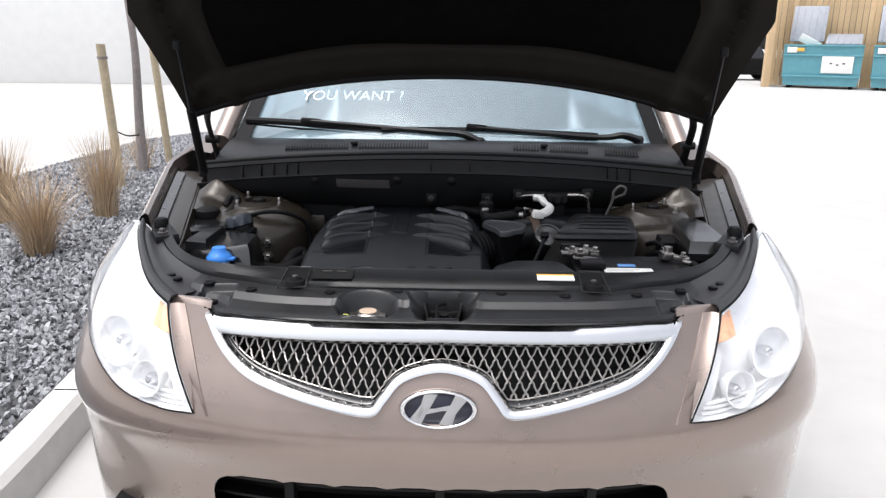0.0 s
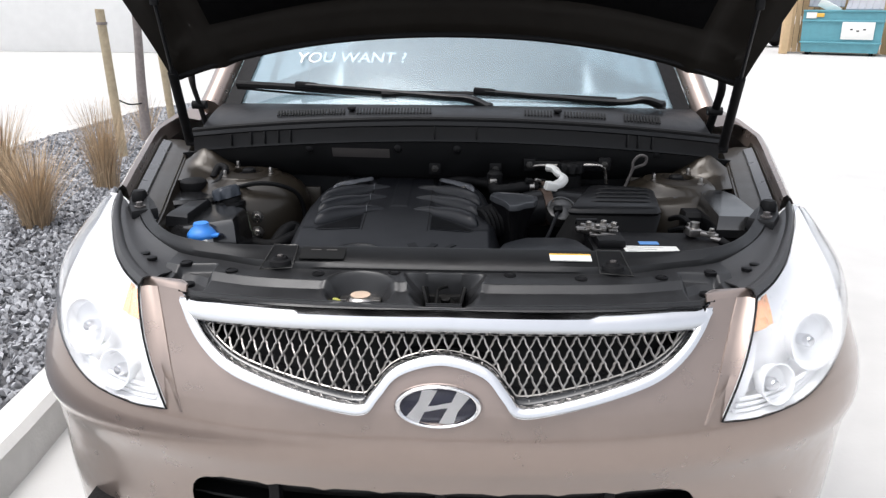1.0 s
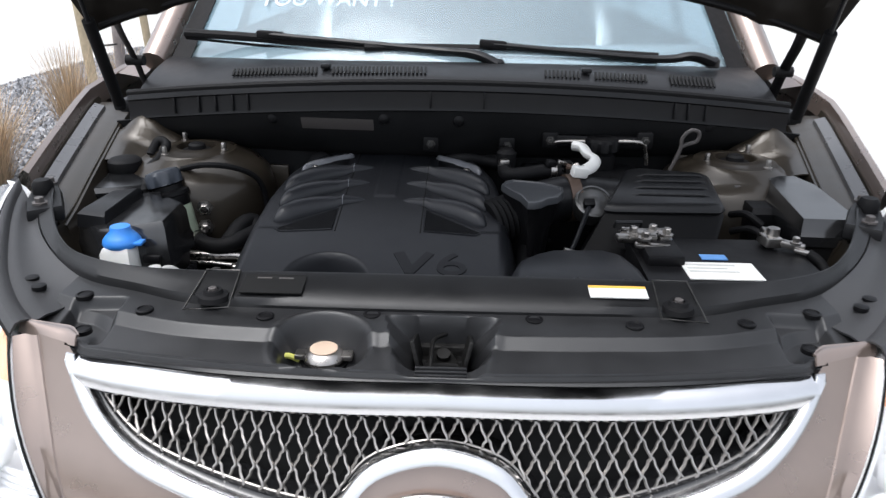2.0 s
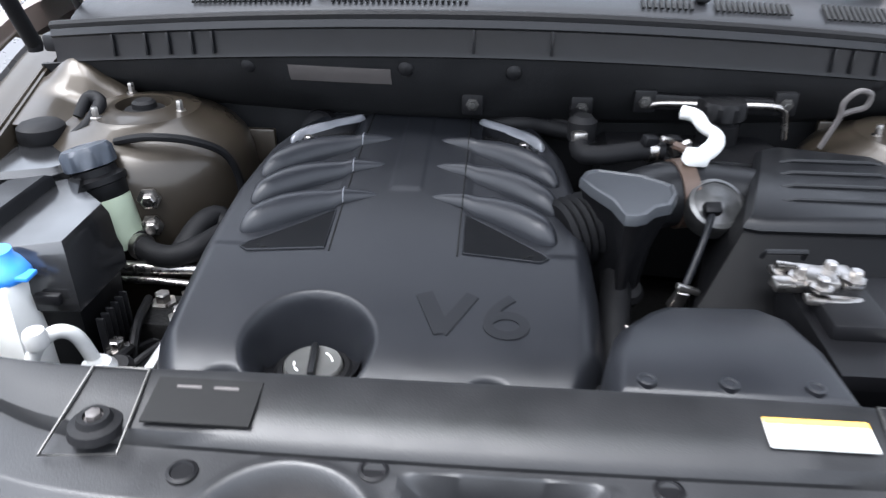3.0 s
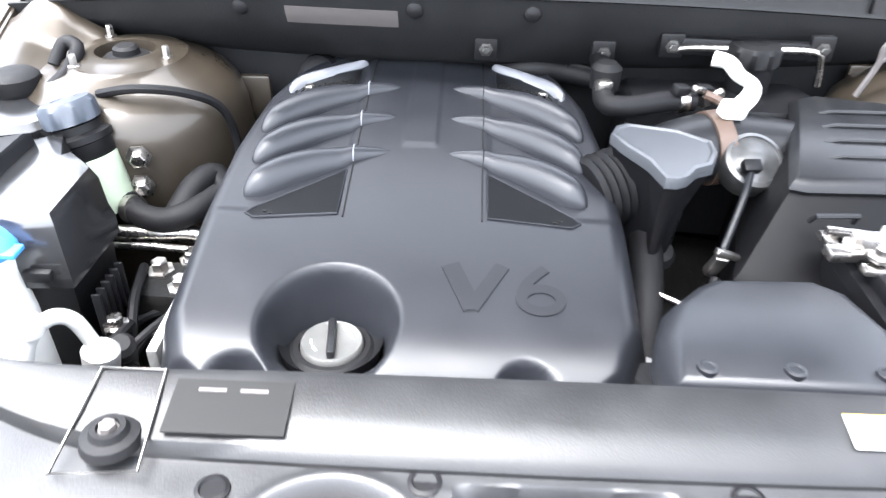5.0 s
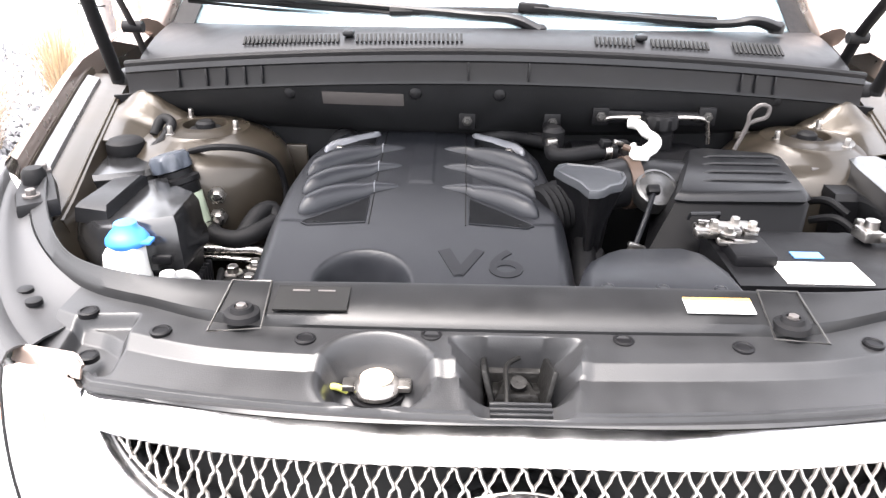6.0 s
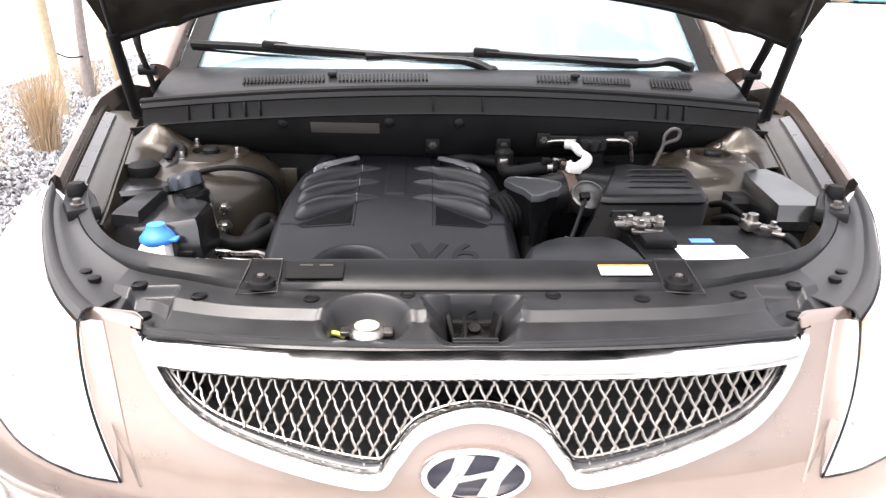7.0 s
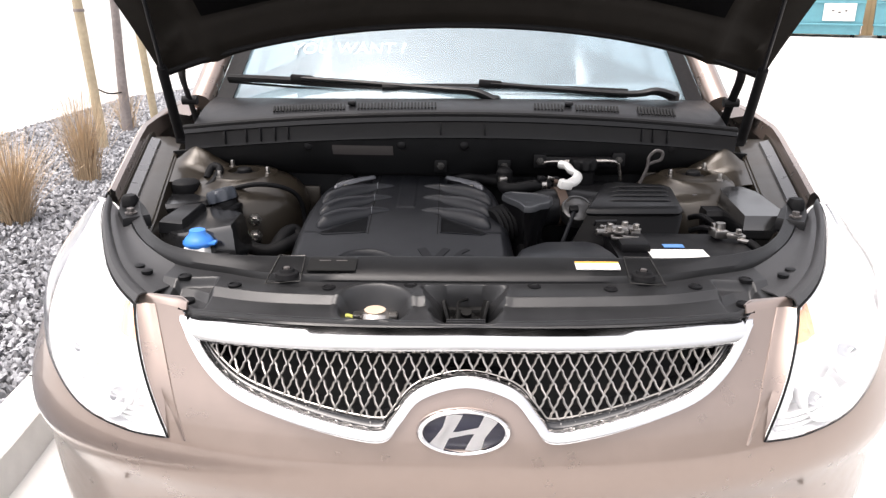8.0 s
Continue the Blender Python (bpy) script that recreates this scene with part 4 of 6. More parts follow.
part("lid", slab(FB, [(0.930, 0.0), (0.955, 0.0), (0.962, -0.005), (0.990, -0.009), (1.000, -0.018)], 0.004), LIDGLOSS, fb, "glossy black lid")
for o in (o for o in fb.children if o.name.startswith("lid")):
    for v in o.data.vertices:
        v.co.z += max(0.0, (v.co.z - 0.955) / 0.045) * 0.16 * (v.co.x + 0.57)
part("lid_hump", slab([(-0.655, 0.515), (-0.645, 0.64), (-0.600, 0.66), (-0.600, 0.50)], [(0.985, 0.004), (1.008, 0.0), (1.014, -0.012)], 0.006), SATIN, fb)
part("latch", box((-0.505, 0.452, 0.952), (0.030, 0.010, 0.014), 0.003), BLACK, fb)
for k in range(6):
    part("cooling_rib", box((-0.466, 0.475 + 0.012 * k, 0.885), (0.010, 0.004, 0.055), 0.0015), BLACK, fb)
tank = part("coolant_tank", slab([(-0.725, 0.655), (-0.735, 0.84), (-0.665, 0.875), (-0.635, 0.85), (-0.600, 0.715), (-0.62, 0.69)], [(0.86, -0.01), (0.995, 0.0), (1.004, -0.008)], 0.006), LIDGLOSS, car, "glossy dark flat-topped coolant tank")
part("cap", lathe([(0, 0), (0.034, 0), (0.036, 0.006), (0.034, 0.022), (0.028, 0.027), (0.012, 0.029), (0, 0.029)], 24, (-0.690, 0.800, 1.004)), RUBBER, tank, "black ribbed cap")
part("hose_clip", bar([(-0.645, 0.83, 1.03), (-0.635, 0.85, 1.055), (-0.615, 0.845, 1.05), (-0.618, 0.81, 1.03), (-0.64, 0.79, 1.01)], 0.010, seg=10, steps=18), RUBBER, tank)
ps = part("steering_reservoir", lathe([(0, -0.118), (0.029, -0.115), (0.032, -0.10), (0.034, -0.045), (0.034, -0.04), (0, -0.04)], 30, (-0.567, 0.706, 0.998), (-7, -15, 0)), CLOUDY, car, "cloudy power steering reservoir")
part("collar", lathe([(0.031, -0.042), (0.034, -0.038), (0.035, -0.02), (0.039, -0.018), (0.039, -0.010), (0.030, -0.006), (0.030, 0.004), (0, 0.004)], 30, (-0.568, 0.707, 0.998), (-7, -15, 0)), BLACK, ps)
capb = knurled(0.036, 0.030, 8, (-0.571, 0.708, 1.004), (-7, -15, 0))
part("cap", capb, mat("faded_cap_plastic", (0.04, 0.048, 0.062), 0.45, 0, 0.3, 60), ps, "faded black knurled cap")
part("hose", bar([(-0.520, 0.690, 0.900), (-0.49, 0.665, 0.895), (-0.455, 0.655, 0.895), (-0.42, 0.665, 0.905), (-0.395, 0.70, 0.91)], 0.0165, seg=14, steps=20), RUBBER, ps, "black return hose")
part("hose_clamp", lathe([(0.0175, -0.006), (0.019, -0.006), (0.019, 0.006), (0.0175, 0.006)], 20, (-0.505, 0.676, 0.897), (0, 80, -25)), STEEL, ps)
wf = part("washer_filler", slab([(-0.583, 0.418), (-0.585, 0.475), (-0.560, 0.488), (-0.533, 0.482), (-0.522, 0.450), (-0.528, 0.418)], [(0.72, 0.0), (0.90, 0.0), (0.971, -0.006), (0.979, -0.012)], 0.006), WHITEPL, car, "white washer filler neck with a blue cap")
capw = bmesh.new()
lathe([(0, -0.004), (0.030, -0.004), (0.032, 0.0), (0.031, 0.006), (0.025, 0.014), (0.018, 0.020), (0.016, 0.029), (0, 0.030)], 28, (-0.553, 0.455, 0.981), None, capw)
box((-0.522, 0.448, 0.984), (0.018, 0.022, 0.006), 0.002, (0, 0, 0), capw)
part("cap", capw, BLUE, wf, "bright blue cap")
PORT = mat("aged_white_plastic", (0.42, 0.42, 0.41), 0.45, 0, 0.15, 60)
ac = part("service_port", bar([(-0.475, 0.335, 0.90), (-0.462, 0.345, 0.955), (-0.447, 0.362, 0.972), (-0.432, 0.374, 0.962), (-0.424, 0.382, 0.925)], 0.0075, seg=12, steps=20), PORT, car, "white service port on an aluminium pipe")
part("cap", lathe([(0, 0), (0.011, 0), (0.012, 0.012), (0.010, 0.018), (0, 0.019)], 16, (-0.456, 0.348, 0.966)), PORT, ac)
part("fitting", lathe([(0, -0.02), (0.017, -0.02), (0.018, 0.004), (0.012, 0.010), (0, 0.011)], 16, (-0.418, 0.378, 0.918), (0, 10, 0)), ALU, ac)
part("pipe", bar([(-0.54, 0.651, 0.875), (-0.47, 0.653, 0.875), (-0.42, 0.660, 0.872), (-0.39, 0.66, 0.85)], 0.011, seg=12, steps=12), STEEL, car, "bright steel coolant pipe")
part("pipe", bar([(-0.55, 0.632, 0.868), (-0.47, 0.634, 0.868), (-0.41, 0.64, 0.86)], 0.005, seg=10), STEEL, car, "thin bright steel pipe")
eb = part("engine_mount", slab([(-0.475, 0.545), (-0.47, 0.62), (-0.38, 0.63), (-0.37, 0.54)], [(0.72, 0.0), (0.845, 0.0), (0.855, -0.008)], 0.006), DARK, car, "black engine mount bracket")
for x, y in ((-0.413, 0.568), (-0.417, 0.625), (-0.45, 0.60)):
    part("mount_bolt", bolt((x, y, 0.853), 0.0105, 0.018), STEEL, eb, "bright hex bolt")
for pts in ([(-0.47, 0.60, 0.86), (-0.45, 0.52, 0.87), (-0.44, 0.47, 0.84), (-0.42, 0.43, 0.85)], [(-0.46, 0.44, 0.80), (-0.43, 0.50, 0.84), (-0.40, 0.47, 0.83)], [(-0.48, 0.50, 0.83), (-0.43, 0.55, 0.83), (-0.39, 0.50, 0.80)], [(-0.445, 0.42, 0.88), (-0.44, 0.47, 0.87), (-0.46, 0.52, 0.84)]):
    part("wiring", bar(pts, 0.006, seg=8, steps=16), RUBBER, car, "black corrugated wiring")
part("loom_bolt", bolt((-0.452, 0.474, 0.868), 0.009, 0.016), STEEL, car, "bright bolt on the wiring loom")
part("oil_pipe_bracket", box((-0.392, 0.47, 0.86), (0.012, 0.10, 0.05), 0.003), ALU, car, "cast bracket beside the engine cover")

# right-hand bay: snorkel, battery, air box, fuse box, ducts
SN = [(0.096, 0.285), (0.100, 0.345), (0.114, 0.390), (0.144, 0.422), (0.165, 0.436), (0.262, 0.438), (0.285, 0.420), (0.302, 0.365), (0.306, 0.285)]
sn = part("air_snorkel", slab(SN, [(0.955, 0.006), (0.978, 0.004), (0.992, -0.004), (0.998, -0.016)], 0.005), COVER, car, "grey moulded air intake snorkel")
for x in (0.125, 0.195, 0.268):
    part("snorkel_screw", lathe([(0.009, -0.003), (0.0085, 0.003), (0.006, 0.004), (0.005, 0.0025), (0, 0.0025)], 14, (x, 0.302, 0.998)), COVER, sn)
part("duct", slab([(0.13, 0.40), (0.27, 0.41), (0.26, 0.52), (0.16, 0.51)], [(0.80, 0), (0.89, 0), (0.905, -0.015)], 0.012), BLACK, sn)
BT = [(0.312, 0.345), (0.312, 0.525), (0.588, 0.525), (0.588, 0.345)]
bt = part("battery", slab(BT, [(0.72, 0), (0.965, 0), (0.968, 0.003), (0.984, 0.003)], 0.004), BLACK, car, "black car battery with white label")
part("label", box((0.432, 0.383, 0.9852), (0.115, 0.066, 0.0016), 0), LABELW, bt, "white printed label")
PALEINK = mat("pale_print", (0.55, 0.55, 0.53), 0.6)
for k in range(3):
    part("print_bar", box((0.420 - 0.008 * (k % 2), 0.404 - 0.013 * k, 0.9864), (0.078 - 0.016 * (k % 2), 0.004, 0.0008), 0), PALEINK, bt)
part("sticker", box((0.436, 0.440, 0.9852), (0.042, 0.020, 0.0016), 0), LABELB, bt, "small blue sticker")
part("terminal_cover", box((0.350, 0.455, 0.990), (0.060, 0.11, 0.022), 0.005), BLACK, bt)
for x, y, z, a, b, c, r in ((0.300, 0.470, 1.004, 0.040, 0.018, 0.012, 10), (0.330, 0.478, 1.006, 0.036, 0.030, 0.016, 0), (0.362, 0.488, 1.003, 0.022, 0.040, 0.012, 6), (0.322, 0.508, 1.000, 0.052, 0.012, 0.014, -4), (0.300, 0.500, 0.996, 0.014, 0.036, 0.008, 8), (0.338, 0.448, 0.999, 0.062, 0.014, 0.008, 2)):
    part("clamp_piece", box((x, y, z), (a, b, c), 0.003, (6, 4, r)), STEEL, bt, "bright battery clamp piece")
for x, y in ((0.310, 0.478), (0.345, 0.490), (0.365, 0.474), (0.325, 0.455)):
    part("clamp_bolt", bolt((x, y, 1.008), 0.007, 0.014), STEEL, bt)
for x, y, z, a, b, c, r in ((0.545, 0.492, 0.998, 0.030, 0.034, 0.018, 10), (0.572, 0.478, 0.996, 0.050, 0.014, 0.012, -25), (0.545, 0.515, 1.000, 0.014, 0.020, 0.022, 0), (0.590, 0.460, 0.990, 0.030, 0.012, 0.008, -30)):
    part("clamp_piece", box((x, y, z), (a, b, c), 0.003, (0, 5, r)), STEEL, bt, "bright battery clamp piece")
part("battery_post", lathe([(0, 0), (0.011, 0), (0.010, 0.02), (0, 0.021)], 14, (0.548, 0.492, 1.0)), STEEL, bt)
part("clamp_bolt", bolt((0.580, 0.472, 1.0), 0.006, 0.012), STEEL, bt)
part("cable", bar([(0.595, 0.455, 0.99), (0.615, 0.44, 0.975), (0.625, 0.41, 0.94), (0.63, 0.38, 0.88)], 0.009, seg=10, steps=14), RUBBER, bt)
AB = [(0.283, 0.578), (0.30, 0.572), (0.478, 0.578), (0.490, 0.590), (0.516, 0.765), (0.505, 0.785), (0.385, 0.812), (0.360, 0.800)]
# walls get the shade-darkened plastic, the separate lid stays lighter
ab = part("air_box", slab(AB, [(0.80, 0.03, -0.05, -0.05), (0.935, 0.03, -0.04, -0.045), (0.942, 0.022, -0.036, -0.040), (1.008, 0.008), (1.014, 0.0)], 0.008), SHADEDAIRBOX, car, "black air filter box with ridged lid")
part("lid", slab(AB, [(1.010, 0.002), (1.017, 0.009), (1.023, 0.006), (1.0305, -0.006)], 0.004), SATIN, ab, "satin black lid with ridges")
part("slope", slab([(0.195, 0.42), (0.285, 0.41), (0.31, 0.575), (0.285, 0.585)], [(0.80, 0.01), (0.885, 0.0), (0.930, -0.03, 0.03, 0.05)], 0.01), SHADEDAIRBOX, ab)
for k in range(4):
    y = 0.625 + 0.042 * k
    part("ridge", bar([(0.335 + 0.012 * k, y, 1.0285), (0.350 + 0.012 * k, y, 1.032), (0.468 + 0.008 * k, y, 1.032), (0.478 + 0.008 * k, y, 1.0285)], 0.0032, seg=8), SATIN, ab)
for k in range(9):
    part("wall_rib", box((0.305 + 0.022 * k, 0.532, 0.925), (0.004, 0.020, 0.06), 0.0015, (-12, 0, 0)), SATIN, ab)
part("catch", bar([(0.29, 0.535, 1.0), (0.29, 0.525, 1.012), (0.335, 0.528, 1.012), (0.335, 0.535, 1.0)], 0.003, seg=6), SATIN, ab)
hc = bmesh.new()
box((0.212, 0.552, 0.928), (0.016, 0.012, 0.034), 0.003, (20, 12, 0), hc)
box((0.220, 0.548, 0.945), (0.030, 0.010, 0.008), 0.002, (0, 20, 10), hc)
part("clip", hc, STEEL, ab, "bright spring clip")
F2 = [(0.606, 0.515), (0.690, 0.512), (0.712, 0.545), (0.722, 0.74), (0.70, 0.80), (0.640, 0.795), (0.622, 0.72)]
f2 = part("relay_box", slab(F2, [(0.78, -0.01), (0.975, 0.0), (0.980, 0.005), (0.998, 0.005), (1.006, -0.002), (1.026, -0.012)], 0.006), LIDGLOSS, car, "black relay box with a glossy lid")
part("side_block", slab([(0.575, 0.66), (0.575, 0.78), (0.632, 0.79), (0.618, 0.66)], [(0.80, 0), (0.985, 0), (0.995, -0.01)], 0.006), BLACK, f2)
part("label", box((0.605, 0.735, 0.9965), (0.022, 0.022, 0.002), 0), LABELG, f2)
for pts in ([(0.54, 0.66, 0.95), (0.57, 0.63, 0.965), (0.60, 0.60, 0.94), (0.60, 0.56, 0.90)], [(0.53, 0.60, 0.93), (0.56, 0.58, 0.955), (0.59, 0.575, 0.94)], [(0.55, 0.70, 0.97), (0.565, 0.66, 0.985), (0.59, 0.64, 0.97)]):
    part("wiring", bar(pts, 0.007, seg=8, steps=16), RUBBER, car, "black corrugated wiring")

# intake duct with bellows, resonator, hoses
DU = [(0.098, 0.658), (0.106, 0.680), (0.119, 0.689), (0.175, 0.676), (0.207, 0.648), (0.206, 0.622), (0.193, 0.592), (0.174, 0.582), (0.162, 0.564), (0.150, 0.557), (0.138, 0.558), (0.130, 0.596), (0.110, 0.630)]
du = part("intake_duct", slab(DU, [(0.88, -0.03), (0.96, -0.02), (1.018, 0.0), (1.022, 0.002)], 0.003), BLACK, car, "black intake duct with a rimmed grey lid")
part("lid", slab(DU, [(1.022, 0.004), (1.030, 0.004), (1.0345, 0.0025), (1.0355, -0.002), (1.033, -0.004)], 0.002), mat("grey_duct_lid", (0.042, 0.045, 0.05), 0.35, 0, 0.1, 30), du, "grey flat lid with a raised rim")
bl = bmesh.new()
lathe([(0.0, -0.04)] + [(0.042 + 0.006 * (k % 2), -0.04 + 0.0055 * k) for k in range(14)] + [(0, 0.04)], 30, (0.112, 0.662, 0.965), (0, 80, 25), bl)
part("bellows", bl, RUBBER, du, "black ribbed bellows")
part("tube", bar([(0.14, 0.68, 0.97), (0.19, 0.71, 0.985), (0.24, 0.725, 0.99), (0.30, 0.73, 0.985), (0.36, 0.72, 0.98)], 0.044, seg=22, steps=18), SATIN, du, "black intake tube")
part("strap", lathe([(0.0455, -0.011), (0.0475, -0.011), (0.0475, 0.011), (0.0455, 0.011)], 30, (0.238, 0.724, 0.990), (0, 86, 12)), COPPER, du, "brown rubber strap round the tube")
rd = part("airflow_sensor", lathe([(0, -0.03), (0.036, -0.03), (0.038, -0.004), (0.036, 0.002), (0.031, 0.004), (0.030, 0.001), (0.012, 0.004), (0, 0.010)], 32, (0.274, 0.672, 1.000), (38, 0, 6)), mat("dull_metal", (0.12, 0.12, 0.12), 0.35, 0.8, 0.3, 80), car, "round dull metal intake fitting")
part("plug", box((0.262, 0.648, 1.004), (0.022, 0.016, 0.014), 0.003, (38, 0, 6)), BLACK, rd)
part("cord", bar([(0.262, 0.645, 1.000), (0.252, 0.620, 0.985), (0.235, 0.590, 0.955), (0.222, 0.568, 0.935)], 0.0045, seg=8, steps=16), COVER, rd, "grey braided cord")
hs = part("heater_hose", bar([(0.112, 0.905, 1.040), (0.112, 0.85, 1.035), (0.108, 0.79, 1.020), (0.135, 0.772, 1.022), (0.19, 0.780, 1.028), (0.222, 0.783, 1.028)], 0.014, seg=14, steps=26), RUBBER, car, "black bent heater hose")
part("fitting", lathe([(0, -0.016), (0.020, -0.016), (0.021, 0.012), (0.013, 0.02), (0, 0.02)], 16, (0.112, 0.83, 1.040)), RUBBER, hs)
part("clamp", box((0.106, 0.805, 1.034), (0.022, 0.016, 0.020), 0.004, (0, 0, 20)), STEEL, hs)
part("clamp", lathe([(0.015, -0.006), (0.0165, -0.006), (0.0165, 0.006), (0.015, 0.006)], 18, (0.205, 0.781, 1.028), (0, 90, 8)), STEEL, hs)
part("bolt", bolt((0.232, 0.785, 1.028), 0.007, 0.03, (0, 70, 10)), STEEL, hs)
sb = part("vacuum_fitting", lathe([(0, -0.010), (0.008, -0.010), (0.009, 0.004), (0.005, 0.010), (0, 0.011)], 12, (0.110, 0.700, 0.990), (0, 60, 20)), RUBBER, car, "small black vacuum fitting")
part("stub", bar([(0.112, 0.70, 0.99), (0.13, 0.704, 0.998)], 0.004, seg=8), ALU, sb)
mc = part("master_cylinder", lathe([(0, -0.05), (0.030, -0.05), (0.030, -0.01), (0.024, -0.006), (0.022, 0), (0, 0)], 24, (0.318, 0.872, 1.052)), BLACK, car, "brake fluid reservoir with black cap")
mcb = knurled(0.037, 0.027, 10, (0.318, 0.872, 1.052))
part("cap", mcb, RUBBER, mc, "black knurled cap")
part("spout", bar([(0.250, 0.828, 1.070), (0.268, 0.818, 1.068), (0.276, 0.795, 1.060), (0.288, 0.772, 1.056), (0.280, 0.752, 1.048), (0.262, 0.730, 1.045)], lambda t: 0.0175 - 0.006 * t, seg=14, steps=30, flat=0.6), WHITEPL, mc, "white plastic filler tube")
part("clip", box((0.250, 0.716, 1.046), (0.034, 0.020, 0.022), 0.005, (10, 10, 20)), WHITEPL, mc)
part("booster", slab([(0.14, 0.80), (0.145, 0.905), (0.40, 0.90), (0.42, 0.83), (0.36, 0.78), (0.20, 0.795)], [(0.82, 0), (1.000, 0.0), (1.012, -0.012)], 0.012), BLACK, mc, "black housing under the cowl")

# firewall fittings
fwf = part("firewall_rail", bar([(0.215, 0.885, 1.060), (0.235, 0.880, 1.066), (0.31, 0.872, 1.068), (0.395, 0.865, 1.070), (0.41, 0.868, 1.050), (0.415, 0.87, 1.02)], 0.0048, seg=10, steps=26), STEEL, car, "bright rail across the firewall")
part("rail_cover", box((0.318, 0.884, 1.066), (0.20, 0.016, 0.026), 0.006, (0, 0, -4)), BLACK, fwf)
for x, y, z in ((-0.050, 0.900, 1.050), (0.116, 0.898, 1.050), (0.208, 0.890, 1.066), (0.408, 0.876, 1.072)):
    br = part("bracket", box((x, y, z), (0.034, 0.014, 0.036), 0.004), BLACK, car, "black firewall bracket with a dull nut")
    part("nut", bolt((x, y - 0.007, z), 0.006, 0.010, (90, 0, 0)), DULLSTEEL, br)
for x, z in ((-0.60, 1.098), (-0.395, 1.100), (-0.150, 1.108), (0.010, 1.108), (0.555, 1.092)):
    part("push_pin", lathe([(0, 0), (0.013, 0), (0.011, 0.006), (0.006, 0.009), (0, 0.009)], 16, (x, cowl_y(x) + 0.001, z), (90, 0, 0)), BLACK, car, "black push pin in the firewall panel")
def plate_point(x, z):
    c = cowl_z(x)
    return Vector((x, cowl_y(x) + interp(z, [1.030, c - 0.080, c - 0.055], [0.045, 0.004, -0.004]) - 0.003, z))
part("firewall_label", grid(plate_point, lin(-0.331, -0.173, 9), lin(1.080, 1.106, 4), 0.002), LABELG, car, "grey printed plate on the firewall")
part("lifting_loop", bar([(0.462, 0.85, 1.015), (0.478, 0.85, 1.060), (0.480, 0.85, 1.085), (0.495, 0.848, 1.102), (0.512, 0.848, 1.098), (0.510, 0.848, 1.080), (0.492, 0.85, 1.072), (0.480, 0.85, 1.066)], 0.0042, seg=8, steps=40), LABELG, car, "thin grey wire loop")
part("rear_loom", bar([(-0.03, 0.94, 1.0), (0.02, 0.925, 1.012), (0.07, 0.93, 1.006), (0.13, 0.915, 1.0)], 0.016, seg=10, steps=18), RUBBER, car, "taped wiring behind the engine cover")
part("throttle_body", lathe([(0, -0.02), (0.034, -0.02), (0.036, 0.0), (0.030, 0.01), (0.024, 0.004), (0, 0.0)], 24, (-0.30, 0.935, 0.985), (60, 0, -20)), BLACK, car, "black throttle body")

# gap between cover and battery side
part("tag", box((0.168, 0.540, 0.885), (0.055, 0.004, 0.034), 0.001, (50, 0, -38)), mat("pale_paper_tag", (0.62, 0.55, 0.52), 0.7), car, "pale paper tag on the wiring")
part("coolant_hose", bar([(0.145, 0.72, 0.93), (0.150, 0.64, 0.915), (0.142, 0.56, 0.89), (0.135, 0.50, 0.86), (0.13, 0.44, 0.84)], 0.020, seg=12, steps=20), RUBBER, car, "black coolant hose")
part("sensor_knob", lathe([(0, -0.02), (0.020, -0.02), (0.022, 0.0), (0.016, 0.008), (0, 0.01)], 16, (0.165, 0.615, 0.90), (30, 10, 0)), RUBBER, car, "black round sensor")
part("cast_bracket", slab([(0.110, 0.385), (0.125, 0.47), (0.150, 0.46), (0.165, 0.38)], [(0.72, 0), (0.855, 0), (0.868, -0.01)], 0.008), ALU, car, "rough cast aluminium bracket")
part("bottle", lathe([(0, -0.04), (0.024, -0.04), (0.026, 0.0), (0.018, 0.012), (0, 0.014)], 18, (0.112, 0.385, 0.900)), RUBBER, car, "dark rubber boot")
for pts in ([(0.17, 0.50, 0.86), (0.20, 0.52, 0.89), (0.215, 0.55, 0.91)], [(0.16, 0.46, 0.84), (0.20, 0.45, 0.87), (0.24, 0.47, 0.86)], [(0.13, 0.78, 0.95), (0.17, 0.76, 0.93), (0.20, 0.70, 0.90)]):
    part("wiring", bar(pts, 0.006, seg=8, steps=14), RUBBER, car, "black corrugated wiring")

